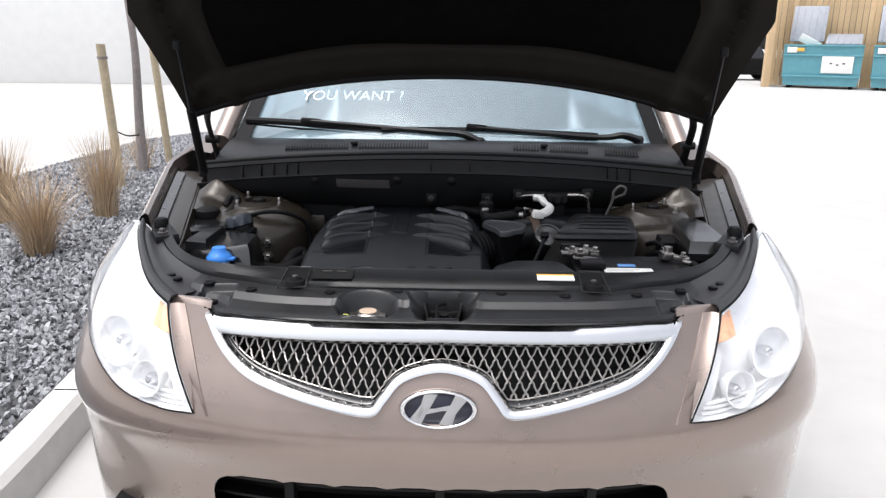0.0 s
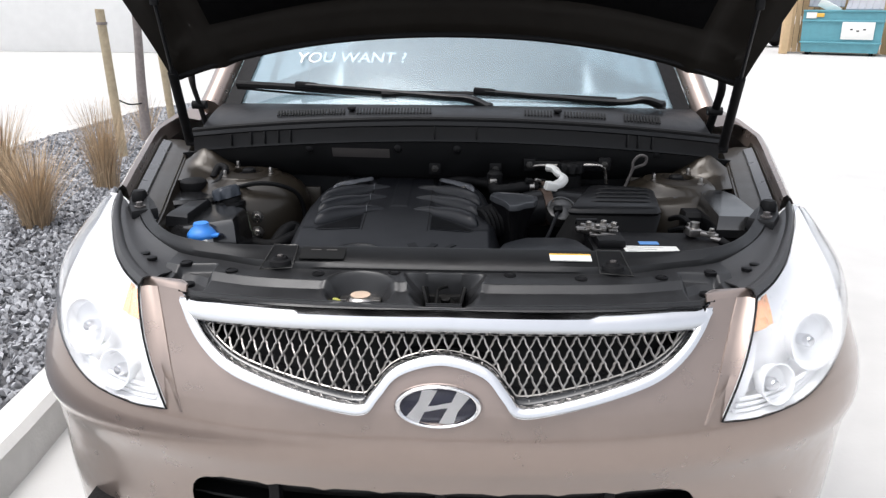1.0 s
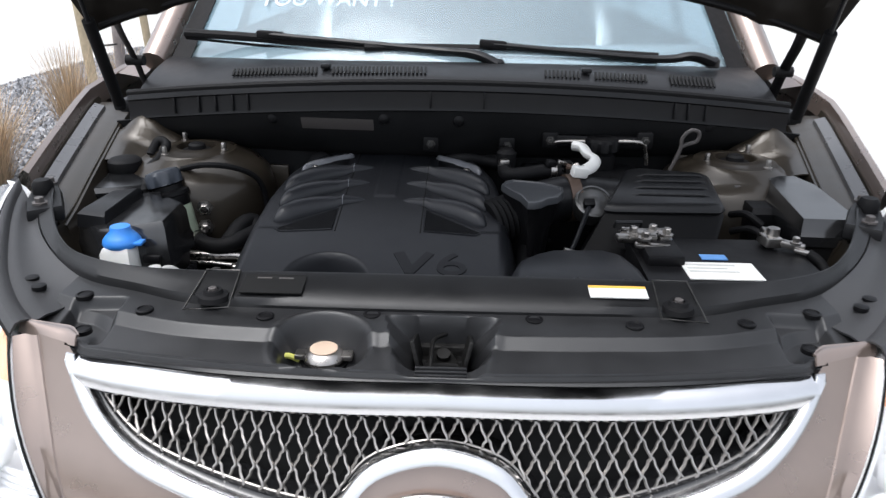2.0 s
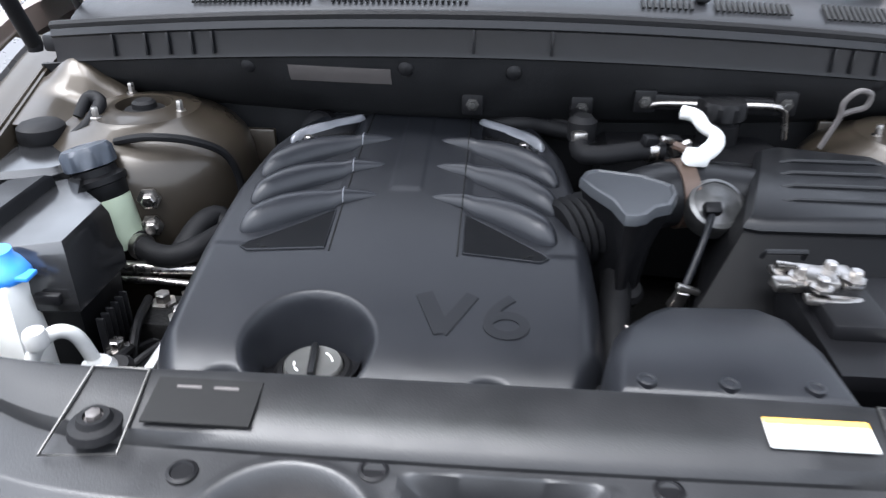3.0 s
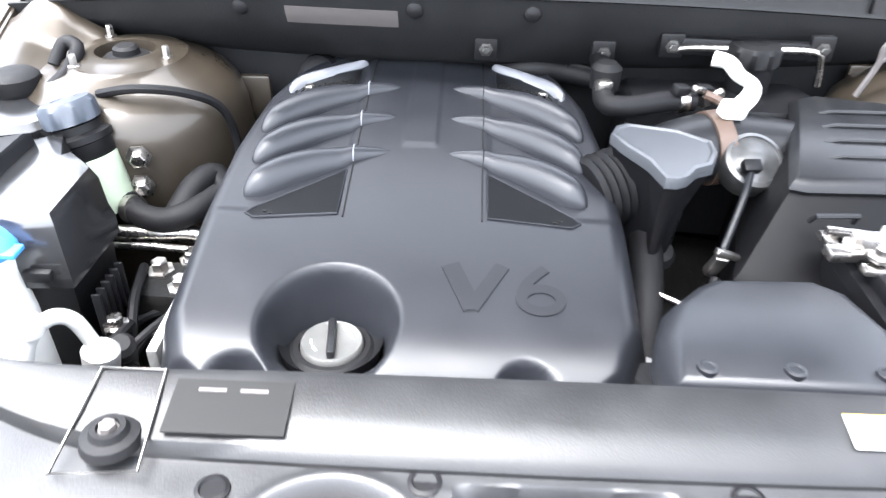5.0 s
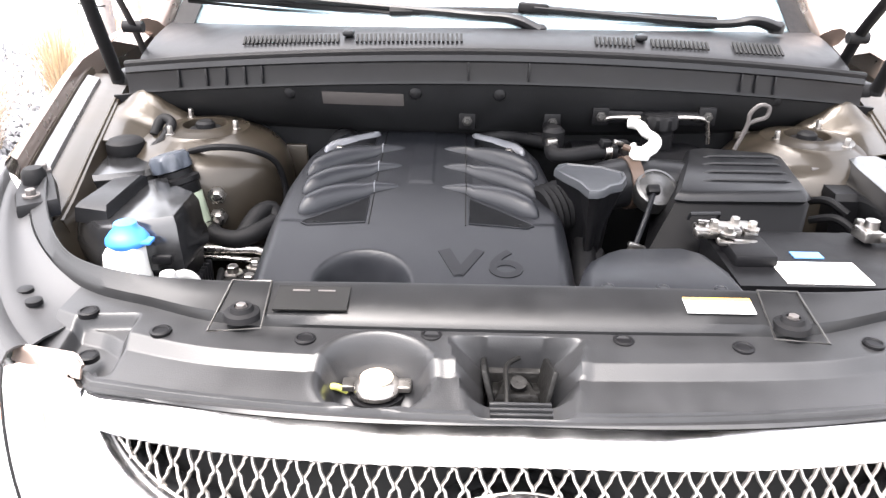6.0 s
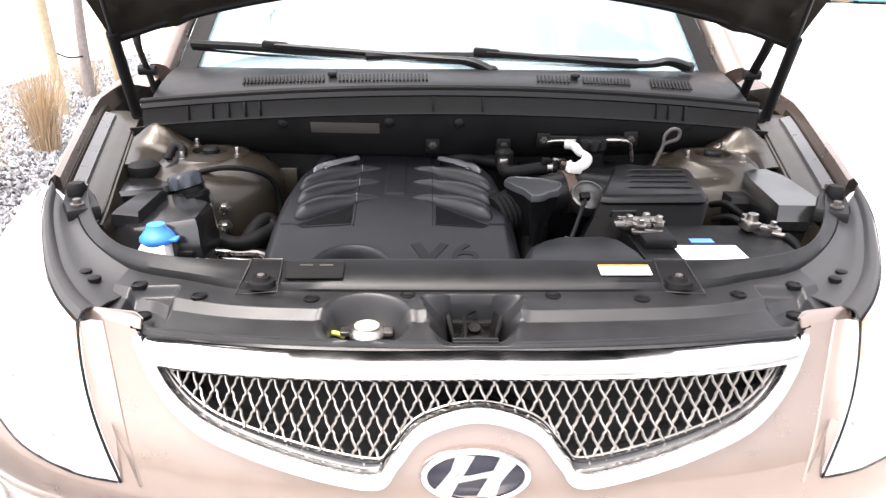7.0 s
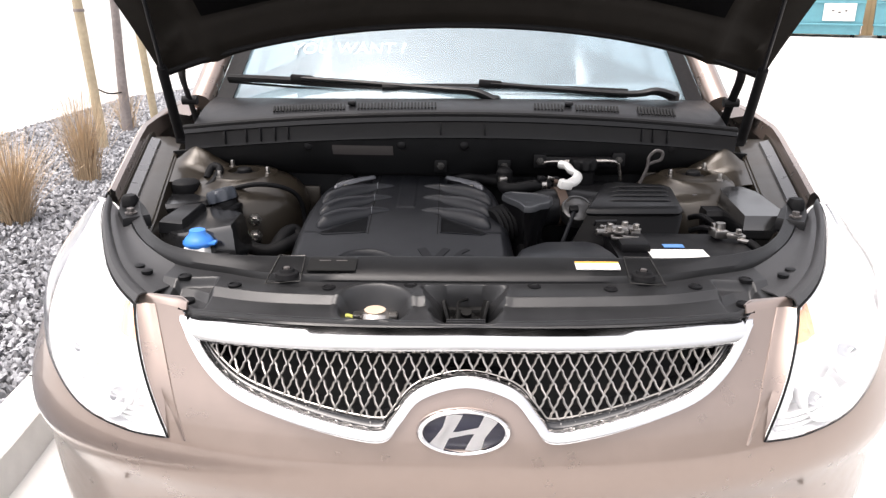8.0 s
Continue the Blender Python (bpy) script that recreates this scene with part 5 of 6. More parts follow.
# on the radiator support
part("support_label", box((0.236, 0.219, 1.0212), (0.078, 0.027, 0.002), 0, (9, 0, 0)), LABELW, car, "white and amber printed label")
part("support_label_band", box((0.236, 0.2295, 1.0236), (0.078, 0.006, 0.001), 0, (9, 0, 0)), LABELY, car, "amber band of the printed label")
part("dark_sticker", box((-0.235, 0.218, 1.0210), (0.085, 0.045, 0.0016), 0, (9, 0, 0)), INK, car, "dark printed sticker")
for k in range(2):
    part("print_bar", box((-0.250 + 0.03 * k, 0.231, 1.0240), (0.020, 0.003, 0.001), 0, (9, 0, 0)), LABELG, car, "small worn print")
for sx in (-1, 1):
    fr = part("mount_frame", bar([(sx * 0.285, 0.170, 1.008), (sx * 0.345, 0.168, 1.004), (sx * 0.335, 0.245, 1.028), (sx * 0.288, 0.246, 1.028)], 0.0014, seg=6, closed=True), DULLSTEEL, car, "steel frame round the radiator mount")
    part("bushing", lathe([(0.022, -0.004), (0.020, 0.003), (0.014, 0.005), (0.012, 0.010), (0.008, 0.010), (0.007, 0.006), (0, 0.006)], 22, (sx * 0.312, 0.195, 1.012)), RUBBER, fr)
    part("mount_nut", bolt((sx * 0.312, 0.195, 1.017), 0.006, 0.008), LABELG, fr)
    # hood bumper plates at the fender ends
    pl = part("corner_plate", slab([(sx * 0.655, 0.475), (sx * 0.700, 0.440), (sx * 0.735, 0.500), (sx * 0.765, 0.585), (sx * 0.745, 0.625), (sx * 0.700, 0.560)], [(1.012, 0), (1.030, 0), (1.036, -0.004)], 0.004), BLACK, car, "black bracket at the fender end")
    part("rubber_stop", lathe([(0, 0), (0.018, 0), (0.018, 0.016), (0.013, 0.024), (0, 0.025)], 18, (sx * 0.725, 0.545, 1.036)), RUBBER, pl)
    part("plate_bolt", bolt((sx * 0.740, 0.598, 1.036), 0.008, 0.012), LABELG, pl)
    part("plate_bolt", bolt((sx * 0.700, 0.485, 1.036), 0.008, 0.012), LABELG, pl)
    for x, y in ((0.575, 0.235), (0.60, 0.262)):
        part("extension_pin", lathe([(0.010, -0.004), (0.010, 0.002), (0.006, 0.003), (0, 0.003)], 14, (sx * x, y, 1.000)), BLACK, car, "black push pin")
rc = part("radiator_cap", lathe([(0, 0), (0.026, 0), (0.027, 0.005), (0.023, 0.012), (0.014, 0.016), (0, 0.0165)], 32, (-0.153, 0.134, 0.955)), STEEL, car, "steel radiator cap with a tan sticker")
for sx in (-1, 1):
    part("ear", box((-0.153 + sx * 0.030, 0.134, 0.961), (0.016, 0.020, 0.008), 0.003), STEEL, rc)
part("sticker", lathe([(0, 0.0168), (0.018, 0.0150), (0.018, 0.0162), (0, 0.0184)], 26, (-0.153, 0.134, 0.955)), mat("tan_sticker", (0.55, 0.42, 0.32), 0.5), rc, "tan warning sticker")
part("filler_well", lathe([(0, 0), (0.030, 0), (0.029, 0.002), (0, 0.002)], 28, (-0.150, 0.150, 0.9395)), INK, rc, "dark opening behind the cap")
part("filler_neck", lathe([(0.022, -0.06), (0.022, -0.004), (0.030, -0.002), (0.030, 0.003), (0, 0.003)], 28, (-0.153, 0.134, 0.949)), BLACK, rc)
part("overflow_tube", bar([(-0.185, 0.13, 0.955), (-0.20, 0.128, 0.962), (-0.215, 0.13, 0.955)], 0.004, seg=8, steps=10), mat("yellow_green_tube", (0.45, 0.45, 0.1), 0.5), rc)
la = bmesh.new()
box((-0.031, 0.142, 0.962), (0.006, 0.085, 0.046), 0.002, (-22, -14, 4), la)
box((0.031, 0.142, 0.962), (0.006, 0.085, 0.046), 0.002, (-22, 14, -4), la)
box((0.0, 0.150, 0.925), (0.060, 0.050, 0.050), 0.004, (-20, 0, 0), la)
join(la, slab([(-0.026, 0.120), (0.026, 0.120), (0.020, 0.158), (0.004, 0.172), (-0.004, 0.172), (-0.020, 0.158)], [(0.935, 0), (0.952, -0.002), (0.958, -0.008)], 0.002))
lathe([(0, 0), (0.009, 0), (0.009, 0.012), (0, 0.012)], 14, (0.002, 0.140, 0.956), (20, 0, 0), la)
tube(la, [(-0.014, 0.085, 0.965), (-0.013, 0.115, 0.975), (-0.011, 0.150, 0.978), (0.004, 0.172, 0.975)], 0.003, 8, steps=14)
part("hood_latch", la, DARK, car, "dark steel hood latch in its recess")
for k in range(4):
    part("latch_slot", box((0.0, 0.0615 + 0.0085 * k, 0.971 + 0.0003 * k), (0.064, 0.004, 0.007), 0.001), SHROUD, car, "slotted plastic below the latch")

for k, pts in enumerate(([(0.02, 0.955, 0.985), (0.06, 0.93, 1.005), (0.10, 0.925, 0.995), (0.16, 0.90, 0.985)], [(-0.02, 0.95, 1.015), (0.05, 0.935, 1.022), (0.12, 0.915, 1.012)], [(0.15, 0.86, 1.0), (0.19, 0.84, 1.005), (0.25, 0.80, 1.03)])):
    part("rear_wire", bar(pts, 0.005 + 0.002 * (k == 0), seg=8, steps=16), RUBBER, car, "black wiring behind the engine cover")
for x, y, z in ((0.035, 0.932, 1.012), (0.075, 0.93, 1.014), (0.235, 0.79, 1.04), (0.20, 0.775, 1.045)):
    part("connector", box((x, y, z), (0.022, 0.016, 0.014), 0.003, (8, 10, 25)), BLACK, car, "black wiring connector")
part("injector_clip", box((0.222, 0.772, 1.048), (0.020, 0.010, 0.008), 0.002, (0, 20, 30)), STEEL, car, "small bright hose clip")
part("orange_tube", bar([(0.232, 0.776, 1.040), (0.25, 0.770, 1.034), (0.266, 0.758, 1.022)], 0.006, seg=8, steps=8), COPPER, car, "short brown hose end")
for k, pts in enumerate(([(-0.45, 0.40, 0.80), (-0.43, 0.44, 0.86), (-0.40, 0.50, 0.87), (-0.385, 0.56, 0.86)], [(-0.48, 0.42, 0.82), (-0.455, 0.455, 0.855), (-0.452, 0.50, 0.845), (-0.47, 0.55, 0.85)], [(-0.39, 0.42, 0.78), (-0.41, 0.47, 0.82), (-0.40, 0.53, 0.83)], [(-0.44, 0.39, 0.86), (-0.40, 0.40, 0.84), (-0.37, 0.38, 0.80)])):
    part("side_wire", bar(pts, 0.0045 + 0.002 * (k % 2), seg=8, steps=16), RUBBER, car, "black wiring beside the engine")
part("loom_sleeve", lathe([(0.010, -0.045)] + [(0.013 + 0.0025 * (k % 2), -0.04 + 0.006 * k) for k in range(14)] + [(0.010, 0.045)], 14, (-0.438, 0.445, 0.845), (20, 15, 0)), RUBBER, car, "ribbed black loom sleeve")
part("ground_strap", box((-0.402, 0.600, 0.872), (0.030, 0.012, 0.004), 0.001, (0, 15, 30)), STEEL, car, "bright earth strap")
part("fuel_rail", bar([(0.145, 0.80, 0.93), (0.16, 0.72, 0.935), (0.165, 0.64, 0.92)], 0.008, seg=8, steps=12), DARK, car, "dark metal rail")
part("alternator_rib", slab([(0.125, 0.395), (0.135, 0.50), (0.175, 0.49), (0.185, 0.40)], [(0.70, 0), (0.80, 0), (0.815, -0.01)], 0.008), ALU, car, "rough cast aluminium housing")

# ---- cowl vents and wipers ----
for x0, x1 in ((-0.50, -0.30), (-0.27, -0.06), (0.19, 0.27), (0.30, 0.42), (0.47, 0.58)):
    n = int((x1 - x0) / 0.0085)
    for i in range(n):
        x = x0 + (x1 - x0) * (i + 0.5) / n
        p = cowl_top(x, 0.32)
        part("vent_slot", box(tuple(p + Vector((0, 0, 0.004))), (0.0042, 0.036 if x0 < 0.45 else 0.05, 0.003), 0, (14, 0, -x * 12)), INK, cowl)
for x in (-0.285, 0.285):
    p = cowl_top(x, 0.42)
    part("washer_jet", box(tuple(p + Vector((0, 0, 0.008))), (0.022, 0.026, 0.012), 0.005), SATIN, cowl)
for x in (-0.62, -0.56, -0.52, -0.48, -0.445, -0.05, 0.062, 0.47, 0.50, 0.54):
    part("cowl_rib", box((x, cowl_y(x) - 0.015, cowl_z(x) - 0.030), (0.004, 0.006, 0.034), 0.001), SATIN, cowl)


def wiper(pivot, elbow, tip0, tip1, join_at):
    w = part("wiper", bar([Vector(pivot), Vector(pivot).lerp(Vector(elbow), 0.35) + Vector((0, 0, 0.012)), Vector(elbow), Vector(join_at)], lambda t: 0.022 - 0.010 * t, seg=10, steps=20, flat=0.6), SATIN, car, "black windscreen wiper")
    part("blade", bar([Vector(tip0).lerp(Vector(tip1), t) + Vector((0, 0, 0.006 * math.sin(math.pi * t))) for t in lin(0, 1, 12)], 0.0108, seg=8), RUBBER, w, "black wiper blade")
    part("blade_rubber", bar([Vector(tip0) + Vector((0, 0, -0.012)), Vector(tip1) + Vector((0, 0, -0.012))], 0.0035, seg=6), RUBBER, w)
    part("adapter", box(tuple(Vector(join_at)), (0.065, 0.020, 0.020), 0.005, (0, 4, 0)), RUBBER, w)
    part("pivot_nut", lathe([(0, -0.01), (0.016, -0.01), (0.016, 0.008), (0.010, 0.014), (0, 0.014)], 16, pivot), SATIN, w)


wiper((0.095, 1.04, 1.200), (-0.06, 1.075, 1.226), (-0.665, 1.17, 1.245), (-0.17, 1.085, 1.218), (-0.445, 1.125, 1.248))
wiper((0.60, 1.10, 1.205), (0.45, 1.095, 1.213), (-0.215, 1.085, 1.228), (0.47, 1.10, 1.216), (0.085, 1.085, 1.240))

text_part("window_writing", "YOU WANT ?", 0.080, 0.0006, pose(-0.50, 1.250, 1.306, 33, 0, 2) @ Matrix.Diagonal((0.70, 0.9, 1, 1)), CHALK, ws, 0.1, "white hand-painted words YOU WANT ?")

# ---- cabin and wheels ----
def cabin(u, k):
    """u along the car from the windscreen base to the tail; k round one half from sill to roof middle."""
    y = 1.20 + 3.45 * u
    roof = interp(y, [1.20, 1.92, 2.6, 3.6, 4.3, 4.65], [1.20, 1.70, 1.74, 1.72, 1.62, 1.10])
    rx = interp(y, [1.2, 1.92, 4.3, 4.65], [0.74, 0.60, 0.57, 0.55])
    prof = [(0.95, 0.35), (0.965, 0.62), (0.955, 0.92), (0.90, 1.12), (0.86, min(1.14, roof)), (rx + 0.06, max(1.13, roof - 0.09)), (rx, roof - 0.02), (rx * 0.5, roof), (0, roof + 0.005)]
    return Vector((prof[k][0], y, prof[k][1]))


us = lin(0, 1, 24)
keep_out = lambda u, k: (k == 4.5 and not 0.30 < u < 0.335 and not 0.58 < u < 0.61 and 0.03 < u < 0.90) or (k > 5.5 and u < 0.20)
side = grid(cabin, us, list(range(9)), 0.0, keep_out)
both("body_side", side, PAINT, car, "taupe metallic body side and roof")
tailb = bmesh.new()
tailb.faces.new([tailb.verts.new((sx * x, 4.66, z)) for sx, x, z in ((-1, 0.95, 0.35), (1, 0.95, 0.35), (1, 0.90, 1.12), (-1, 0.90, 1.12))])
bmesh.ops.solidify(tailb, geom=tailb.faces[:], thickness=0.02)
part("tailgate", tailb, PAINT, car, "taupe metallic tailgate")
both("side_window", grid(lambda u, t: cabin(u, 4).lerp(cabin(u, 5), t) + Vector((-0.006, 0, 0)), lin(0.06, 0.9, 12), [0, 1], 0.004), GLASS, car, "tinted side window")
part("dashboard", grid(lambda x, t: Vector((x, 1.10 + 0.10 * (x / 0.7) ** 2 + 0.55 * t, 1.165 + 0.03 * math.sin(math.pi * t) - 0.25 * smooth01((t - 0.8) / 0.2))), lin(-0.70, 0.70, 31), lin(0, 1, 13), 0.01), DASH, car, "grey dashboard top behind the windscreen")
part("cabin_floor", box((0, 2.9, 0.42), (1.8, 3.3, 0.06), 0.01), DARK, car, "dark cabin floor")
for sx in (-1, 1):
    part("pillar", bar([Vector((sx * 0.76, 1.19, 1.17)), Vector((sx * 0.70, 1.55, 1.45)), Vector((sx * 0.61, 1.95, 1.70))], 0.034, seg=10, steps=14), PAINT, car, "windscreen pillar")
    part("screen_edge", grid(lambda t, k: glass_point(sx * (0.712, 0.70, 0.655)[k], t) + Vector((0, -0.004, 0.005)), lin(-0.02, 1, 16), [0, 1, 2], 0.002), RUBBER, car, "black edge of the windscreen")
    for y in (0.98, 3.78):
        wh = part("wheel", lathe([(0.20, -0.10), (0.30, -0.11), (0.355, -0.09), (0.365, -0.04), (0.365, 0.04), (0.355, 0.09), (0.30, 0.11), (0.235, 0.10), (0.22, 0.06), (0.20, 0.05)], 40, (sx * 0.83, y, 0.365), (0, 90, 0)), TYRE, car, "black tyre on an alloy wheel")
        rim_ = bmesh.new()
        lathe([(0.235, 0.06), (0.225, 0.09), (0.21, 0.08), (0.20, 0.03), (0, 0.03)], 30, (sx * 0.83, y, 0.365), (0, 90 * sx, 0), rim_)
        for k in range(5):
            a = 2 * math.pi * k / 5
            tube(rim_, [(sx * 0.90, y, 0.365), (sx * 0.915, y + 0.21 * math.sin(a), 0.365 + 0.21 * math.cos(a))], 0.026, 8)
        part("rim", rim_, ALU, wh, "silver five-spoke rim")
both("wheel_house", grid(lambda a, t: Vector((0.60 + 0.33 * t, 0.98 + 0.40 * math.cos(a), 0.365 + 0.40 * math.sin(a))), lin(0, math.pi, 20), [0, 1], 0.004), DARK, car, "dark wheel house")

# ---- planted strip: kerb, gravel, grasses, staked sapling ----
def bed_left(y):
    return interp(y, [-4, 1, 3, 6, 9, 10, 10.6], [-3.6, -3.9, -4.2, -4.45, -4.35, -3.9, -3.2])
def bed_right(y):
    return interp(y, [-4, 0.9, 1.7, 6, 9, 10, 10.6], [-1.50, -1.54, -1.60, -1.95, -2.3, -2.6, -3.0])
bed = tagged(part("gravel_bed", grid(lambda y, t: Vector((bed_left(y) + (bed_right(y) - bed_left(y)) * t, y, 0.095 + 0.012 * math.sin(3 * y + 4 * t))), lin(-4, 10.6, 40), lin(0, 1, 12)), SOIL), "planting bed of dark soil under gravel", "planting bed", kind="structure")


def kerb(fn, ys, w, out):
    bm = bmesh.new()
    rows = []
    for y in ys:
        x = fn(y)
        rows.append([bm.verts.new((x + out * a, y, z)) for a, z in ((0, 0.0), (0, 0.135), (0.02, 0.15), (w - 0.025, 0.15), (w, 0.125), (w + 0.01, 0.0))])
    for a, b in zip(rows, rows[1:]):
        for k in range(5):
            bm.faces.new((a[k], a[k + 1], b[k + 1], b[k]))
    return bm


for y0_, y1_ in zip(lin(-4, 10.4, 9), lin(-4, 10.4, 9)[1:]):
    tagged(part("kerb", kerb(bed_right, lin(y0_ + 0.006, y1_ - 0.006, 10), 0.15, 1), KERBM), "pale concrete kerb round the gravel bed", "kerb", kind="structure")
    tagged(part("kerb", kerb(bed_left, lin(y0_ + 0.006, y1_ - 0.006, 10), 0.15, -1), KERBM), "pale concrete kerb round the gravel bed", "kerb", kind="structure")

rng = np.random.default_rng(7)
unit = np.array([(1, 0, 0), (-1, 0, 0), (0, 1, 0), (0, -1, 0), (0, 0, 1), (0, 0, -1), (0.6, 0.6, 0.55), (-0.6, -0.6, 0.5)], float)
tri = np.array([(0, 6, 4), (6, 2, 4), (2, 1, 4), (1, 7, 4), (7, 3, 4), (3, 0, 4), (0, 2, 6), (1, 3, 7), (0, 5, 2), (2, 5, 1), (1, 5, 3), (3, 5, 0)])
verts, faces, count = [], [], 0
for i in range(60000):
    y = -3.9 + 14.4 * rng.random() ** 1.15
    t = rng.random()
    x = bed_left(y) + (bed_right(y) - bed_left(y)) * t
    s = rng.uniform(0.010, 0.020) * (1 + 0.04 * y)
    m = np.array(Euler(rng.uniform(0, 6.28, 3)).to_matrix())
    v = (unit * rng.uniform(0.7, 1.25, (8, 1)) * np.array([1.2, 0.9, 0.65]) * s) @ m.T
    verts.append(v + np.array([x, y, 0.108 + rng.uniform(0, 0.014) + 0.012 * math.sin(3 * y + 4 * t)]))
    faces.append(tri + count)
    count += 8
me = bpy.data.meshes.new("gravel")
me.from_pydata(np.concatenate(verts).tolist(), [], np.concatenate(faces).tolist())
me.materials.append(STONE)
tagged(new("gravel", me), "loose grey crushed stone mulch", "gravel", kind="stuff")


def grass(at, height, n, spread, seed):
    r = random.Random(seed)
    bm = bmesh.new()
    for _ in range(n):
        a, lean = r.uniform(0, 6.283), r.random() ** 0.8 * spread
        h = height * r.uniform(0.55, 1.1)
        base = Vector((math.cos(a), math.sin(a), 0)) * r.uniform(0, 0.09)
        out = Vector((math.cos(a + r.uniform(-0.5, 0.5)), math.sin(a + r.uniform(-0.5, 0.5)), 0))
        sidev = Vector((-out.y, out.x, 0)) * r.uniform(0.0018, 0.0035)
        last = None
        for k in range(5):
            t = k / 4
            p = base + out * lean * (0.35 * t + 0.65 * t * t) + Vector((0, 0, h * (t - 0.18 * lean * t * t)))
            w = sidev * (1 - 0.75 * t)
            q = (bm.verts.new(p - w), bm.verts.new(p + w))
            if last:
                bm.faces.new((last[0], last[1], q[1], q[0]))
            last = q
    clump = empty("grass_clump", "dry straw-coloured ornamental grass clump in gravel", "grass", "ornamental grasses", at)
    part("tuft", bm, STRAW, clump)


for i, (x, y, h, n, s) in enumerate(((-2.72, 3.45, 0.56, 620, 0.34), (-2.78, 4.55, 0.66, 520, 0.26), (-3.42, 4.25, 0.64, 520, 0.36), (-3.38, 6.80, 0.50, 160, 0.30))):
    grass((x, y, 0.10), h, n, s, i)


def stake(x, y, h, lean):
    bm = bar([Vector((x, y, 0.02)), Vector((x + lean * 0.5, y, h * 0.5)), Vector((x + lean, y, h * 0.97)), Vector((x + lean, y, h))], lambda t: 0.042 - 0.004 * t - 0.012 * (t > 0.97), seg=12, steps=16)
    st_ = empty("tree_stake", "weathered round wooden tree stake in gravel", "stake", "tree stakes")
    part("pole", bm, STAKEWOOD, st_)
    part("band", lathe([(0.043, -0.012), (0.046, -0.012), (0.046, 0.012), (0.043, 0.012)], 16, (x + lean * 0.94, y, h * 0.93)), BARK, st_)


stake(-3.16, 5.72, 1.42, -0.06)
stake(-3.28, 7.30, 1.60, -0.10)
tree = empty("sapling", "thin bare grey sapling tied to a wooden stake", "tree")
trunk = [(-3.30, 6.58, 0.05), (-3.30, 6.60, 0.7), (-3.27, 6.58, 1.4), (-3.32, 6.60, 2.2), (-3.30, 6.62, 3.4)]
part("trunk", bar(trunk, lambda t: 0.055 - 0.035 * t, seg=12, steps=30), BARK, tree)
rt = random.Random(3)
for k in range(9):
    p = curve_at(trunk, 0.66 + 0.035 * k)
    a = k * 2.4
    d = Vector((math.cos(a), math.sin(a), 1.1))
    limb = part("limb", bar([p, p + d * 0.22, p + d * 0.40 + Vector((0, 0, 0.10)), p + d * 0.55 + Vector((0, 0, 0.25))], lambda t: 0.014 - 0.011 * t, seg=6, steps=8), BARK, tree)
part("tie", bar([(-3.20, 5.77, 0.66), (-3.25, 6.15, 0.56), (-3.30, 6.55, 0.52)], 0.008, seg=6, steps=10), RUBBER, tree, "dark tree tie")

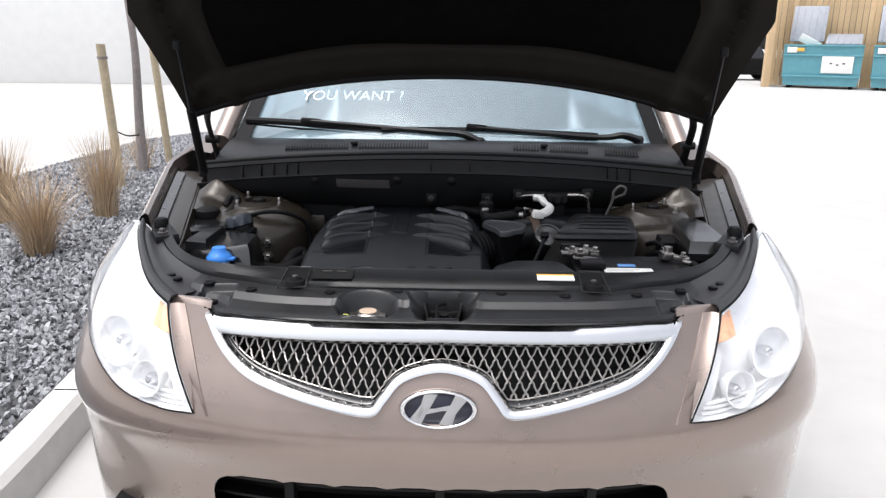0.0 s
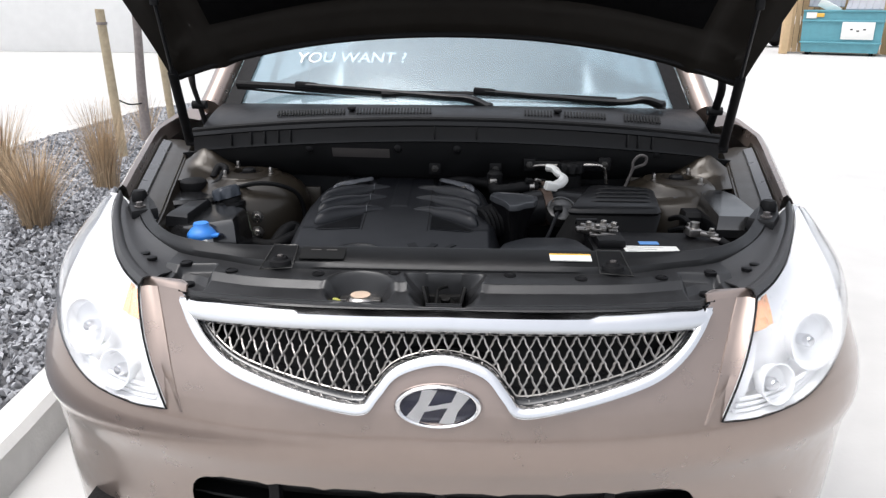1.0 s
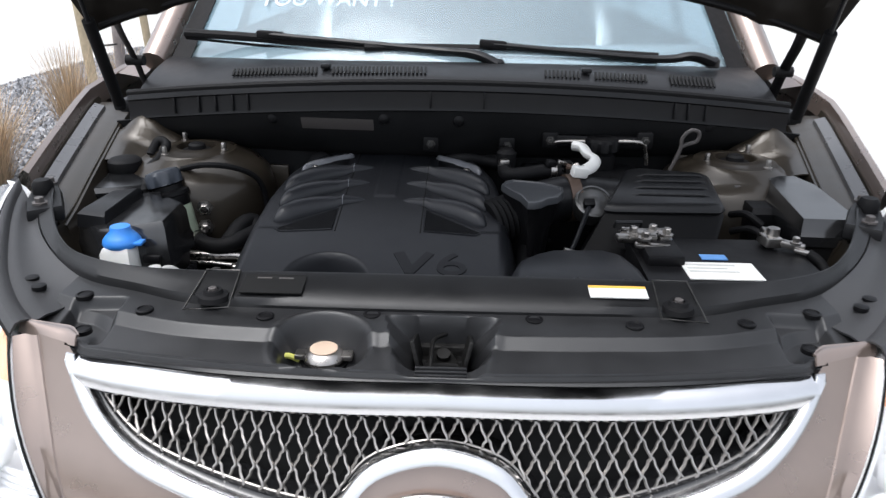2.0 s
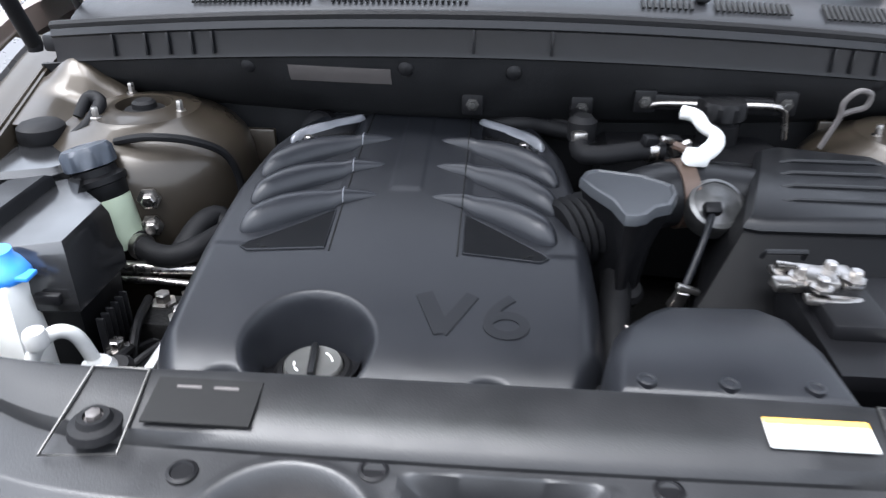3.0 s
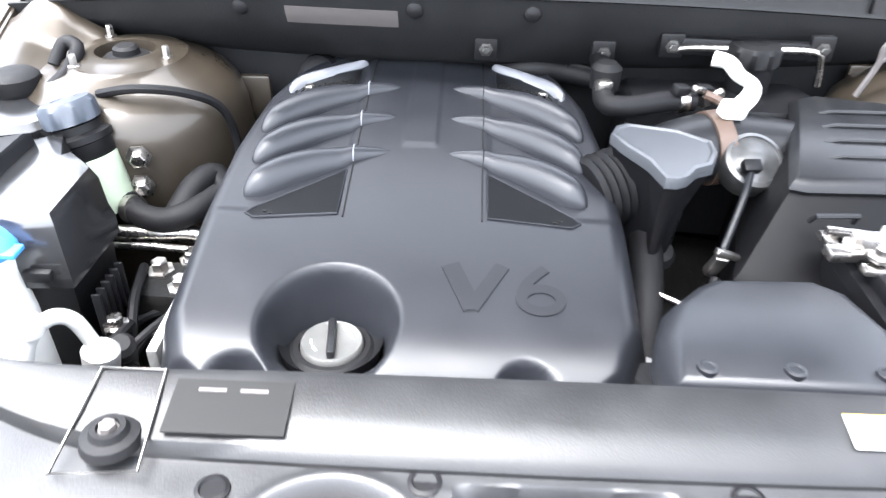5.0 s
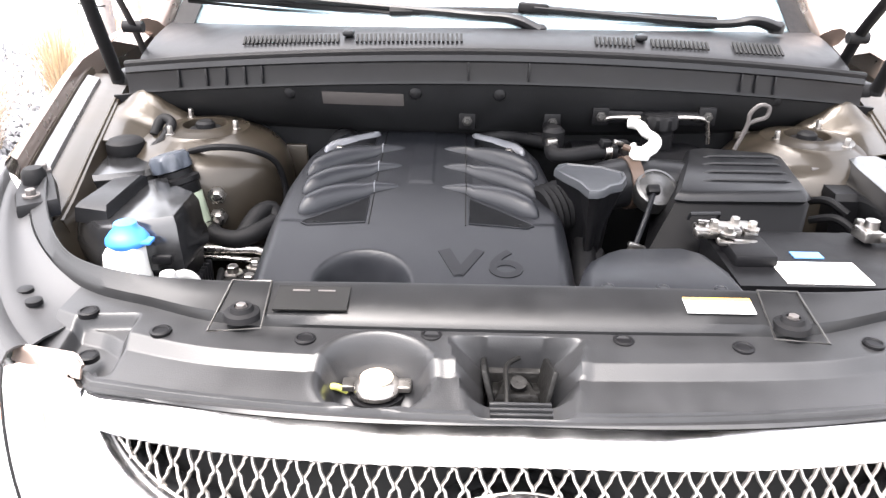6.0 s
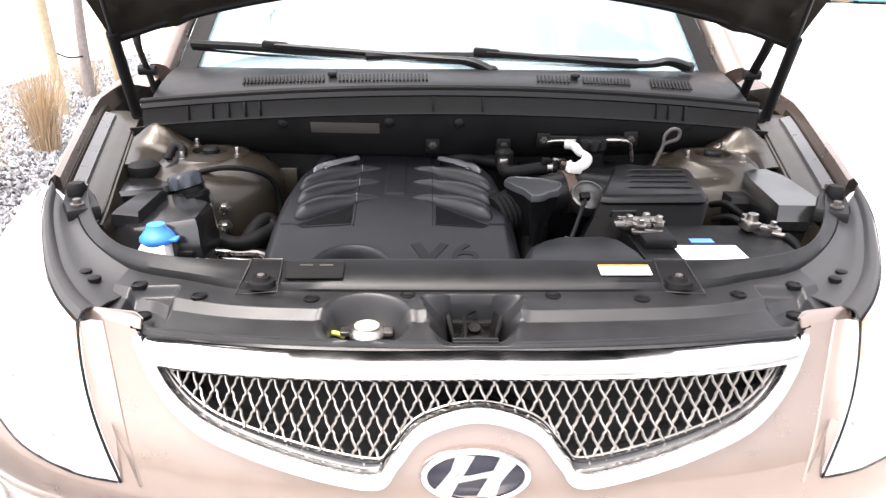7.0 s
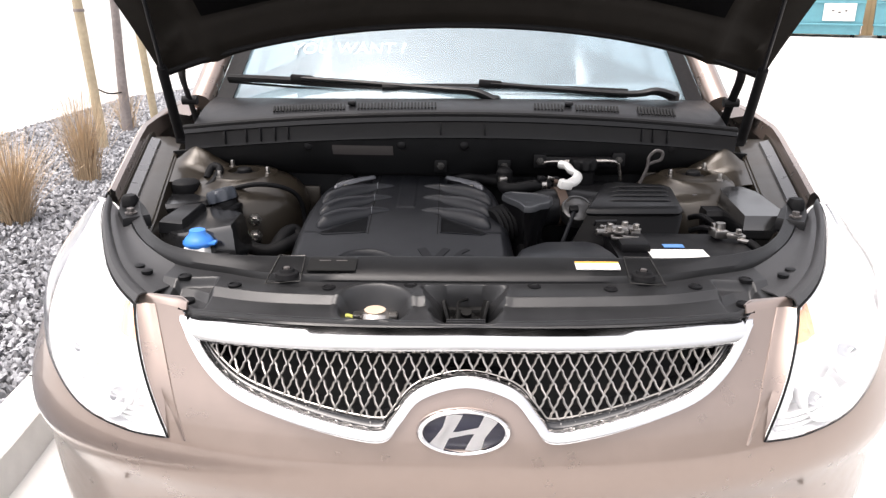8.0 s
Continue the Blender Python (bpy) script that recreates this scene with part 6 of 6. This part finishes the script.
# ---- far corner: waste containers before a timber screen ----
def dumpster(at, turn, w, label):
    d = empty("dumpster", label, "dumpster", "waste containers", at)
    d.rotation_euler = (0, 0, turn)
    dp, h = 1.5, 1.55
    body = part("body", slab([(0, 0), (w, 0), (w, dp), (0, dp)], [(0.10, -0.06), (0.42, -0.02), (0.45, 0.0), (1.20, 0.02), (h, 0.03)], 0.02), TEAL, d, "teal painted steel body")
    for z in (0.44, 1.18, h - 0.03):
        part("band", box((w / 2, -0.05, z), (w + 0.06, 0.05, 0.06), 0.01), TEAL, body)
    part("sign", box((w * 0.70, -0.062, 0.86), (w * 0.40, 0.012, 0.60), 0.004), LABELW, d, "white printed notice")
    for k in range(3):
        part("print_bar", box((w * (0.62 + 0.08 * k), -0.070, 0.90 - 0.05 * (k % 2)), (w * 0.035, 0.004, 0.05), 0), LABELG, d)
    part("plate", box((w * 0.10, -0.062, 1.36), (w * 0.13, 0.012, 0.20), 0.004), LABELW, d)
    part("plate", box((w * 0.21, -0.062, 1.37), (w * 0.10, 0.012, 0.13), 0.004), LABELY, d, "amber warning plate")
    for x0, tilt in ((w * 0.25, 62), (w * 0.74, 14)):
        lid = part("lid", box((x0, dp * (0.78 if tilt > 40 else 0.5), h + (0.75 if tilt > 40 else 0.20)), (w * 0.46, 1.45, 0.05), 0.015, (tilt, 0, 0)), LIDPL, d, "grey ribbed plastic lid")
        for k in range(5):
            m = pose(x0, dp * (0.78 if tilt > 40 else 0.5), h + (0.75 if tilt > 40 else 0.20), tilt, 0, 0)
            q = m @ Vector((w * (-0.18 + 0.09 * k), 0, 0.035))
            part("lid_rib", box(tuple(q), (0.05, 1.35, 0.03), 0.008, (tilt, 0, 0)), LIDPL, lid)
    part("board", box((w * 0.30, 0.35, h + 0.10), (w * 0.30, 0.03, 0.30), 0.004, (20, 28, 0)), LABELW, d, "white board sticking out")
    for x in (0.25, w - 0.25):
        for y in (0.25, dp - 0.25):
            part("skid", box((x, y, 0.06), (0.14, 0.3, 0.12), 0.01), RUBBER, d)
    return d


dumpster((12.08, 27.55, 0), radians(-27.5), 2.55, "teal steel dumpster with an open grey lid")
dumpster((14.66, 26.22, 0), radians(-27.5), 2.55, "teal steel dumpster beside a timber screen")
screen_ = empty("timber_fence", "tall cedar board fence behind the dumpsters", "fence", at=(12.3, 29.6, 0))
screen_.rotation_euler = (0, 0, radians(-27.5))
board_me = bpy.data.meshes.new("board")
bb = box((0, 0, 1.9), (0.185, 0.03, 3.8), 0.004, seg=1)
bb.to_mesh(board_me)
bb.free()
board_me.materials.append(FENCEWOOD)
for k in range(36):
    o = new("board", board_me)
    o.parent, o.location = screen_, (0.2 * k, 0.02 * (k % 2), 0)
for x in (0.0, 3.5, 7.0):
    part("rail_post", box((x, 0.10, 1.9), (0.14, 0.14, 3.8), 0.01), FENCEWOOD, screen_)
gate = empty("enclosure_post", "thick square cedar post at the enclosure corner", "post", at=(11.62, 27.85, 0))
part("timber", box((0, 0, 1.9), (0.24, 0.24, 3.8), 0.015), FENCEWOOD, gate)
part("side_board", box((0.30, 0.7, 1.8), (0.10, 1.4, 3.6), 0.01, (0, 0, -20)), BARK, gate)

# a dark car parked far beyond
far = empty("parked_car", "dark parked car far across the lot", "car", at=(12.6, 33.6, 0))
part("body", slab([(-2.0, -0.8), (2.0, -0.8), (2.1, 0), (2.0, 0.8), (-2.0, 0.8), (-2.1, 0)], [(0.25, -0.05), (0.55, 0.02), (0.85, 0.0), (0.95, -0.10)], 0.05), RUBBER, far)
part("cabin", slab([(-1.2, -0.7), (1.0, -0.7), (1.0, 0.7), (-1.2, 0.7)], [(0.93, 0), (1.40, -0.30), (1.45, -0.36)], 0.04), mat("dark_car_glass", (0.02, 0.02, 0.025), 0.1), far)
for x in (-1.25, 1.25):
    for y in (-0.8, 0.8):
        part("wheel", lathe([(0, -0.1), (0.24, -0.1), (0.32, -0.08), (0.32, 0.08), (0.24, 0.1), (0, 0.09)], 24, (x, y, 0.32), (90, 0, 0)), TYRE, far)
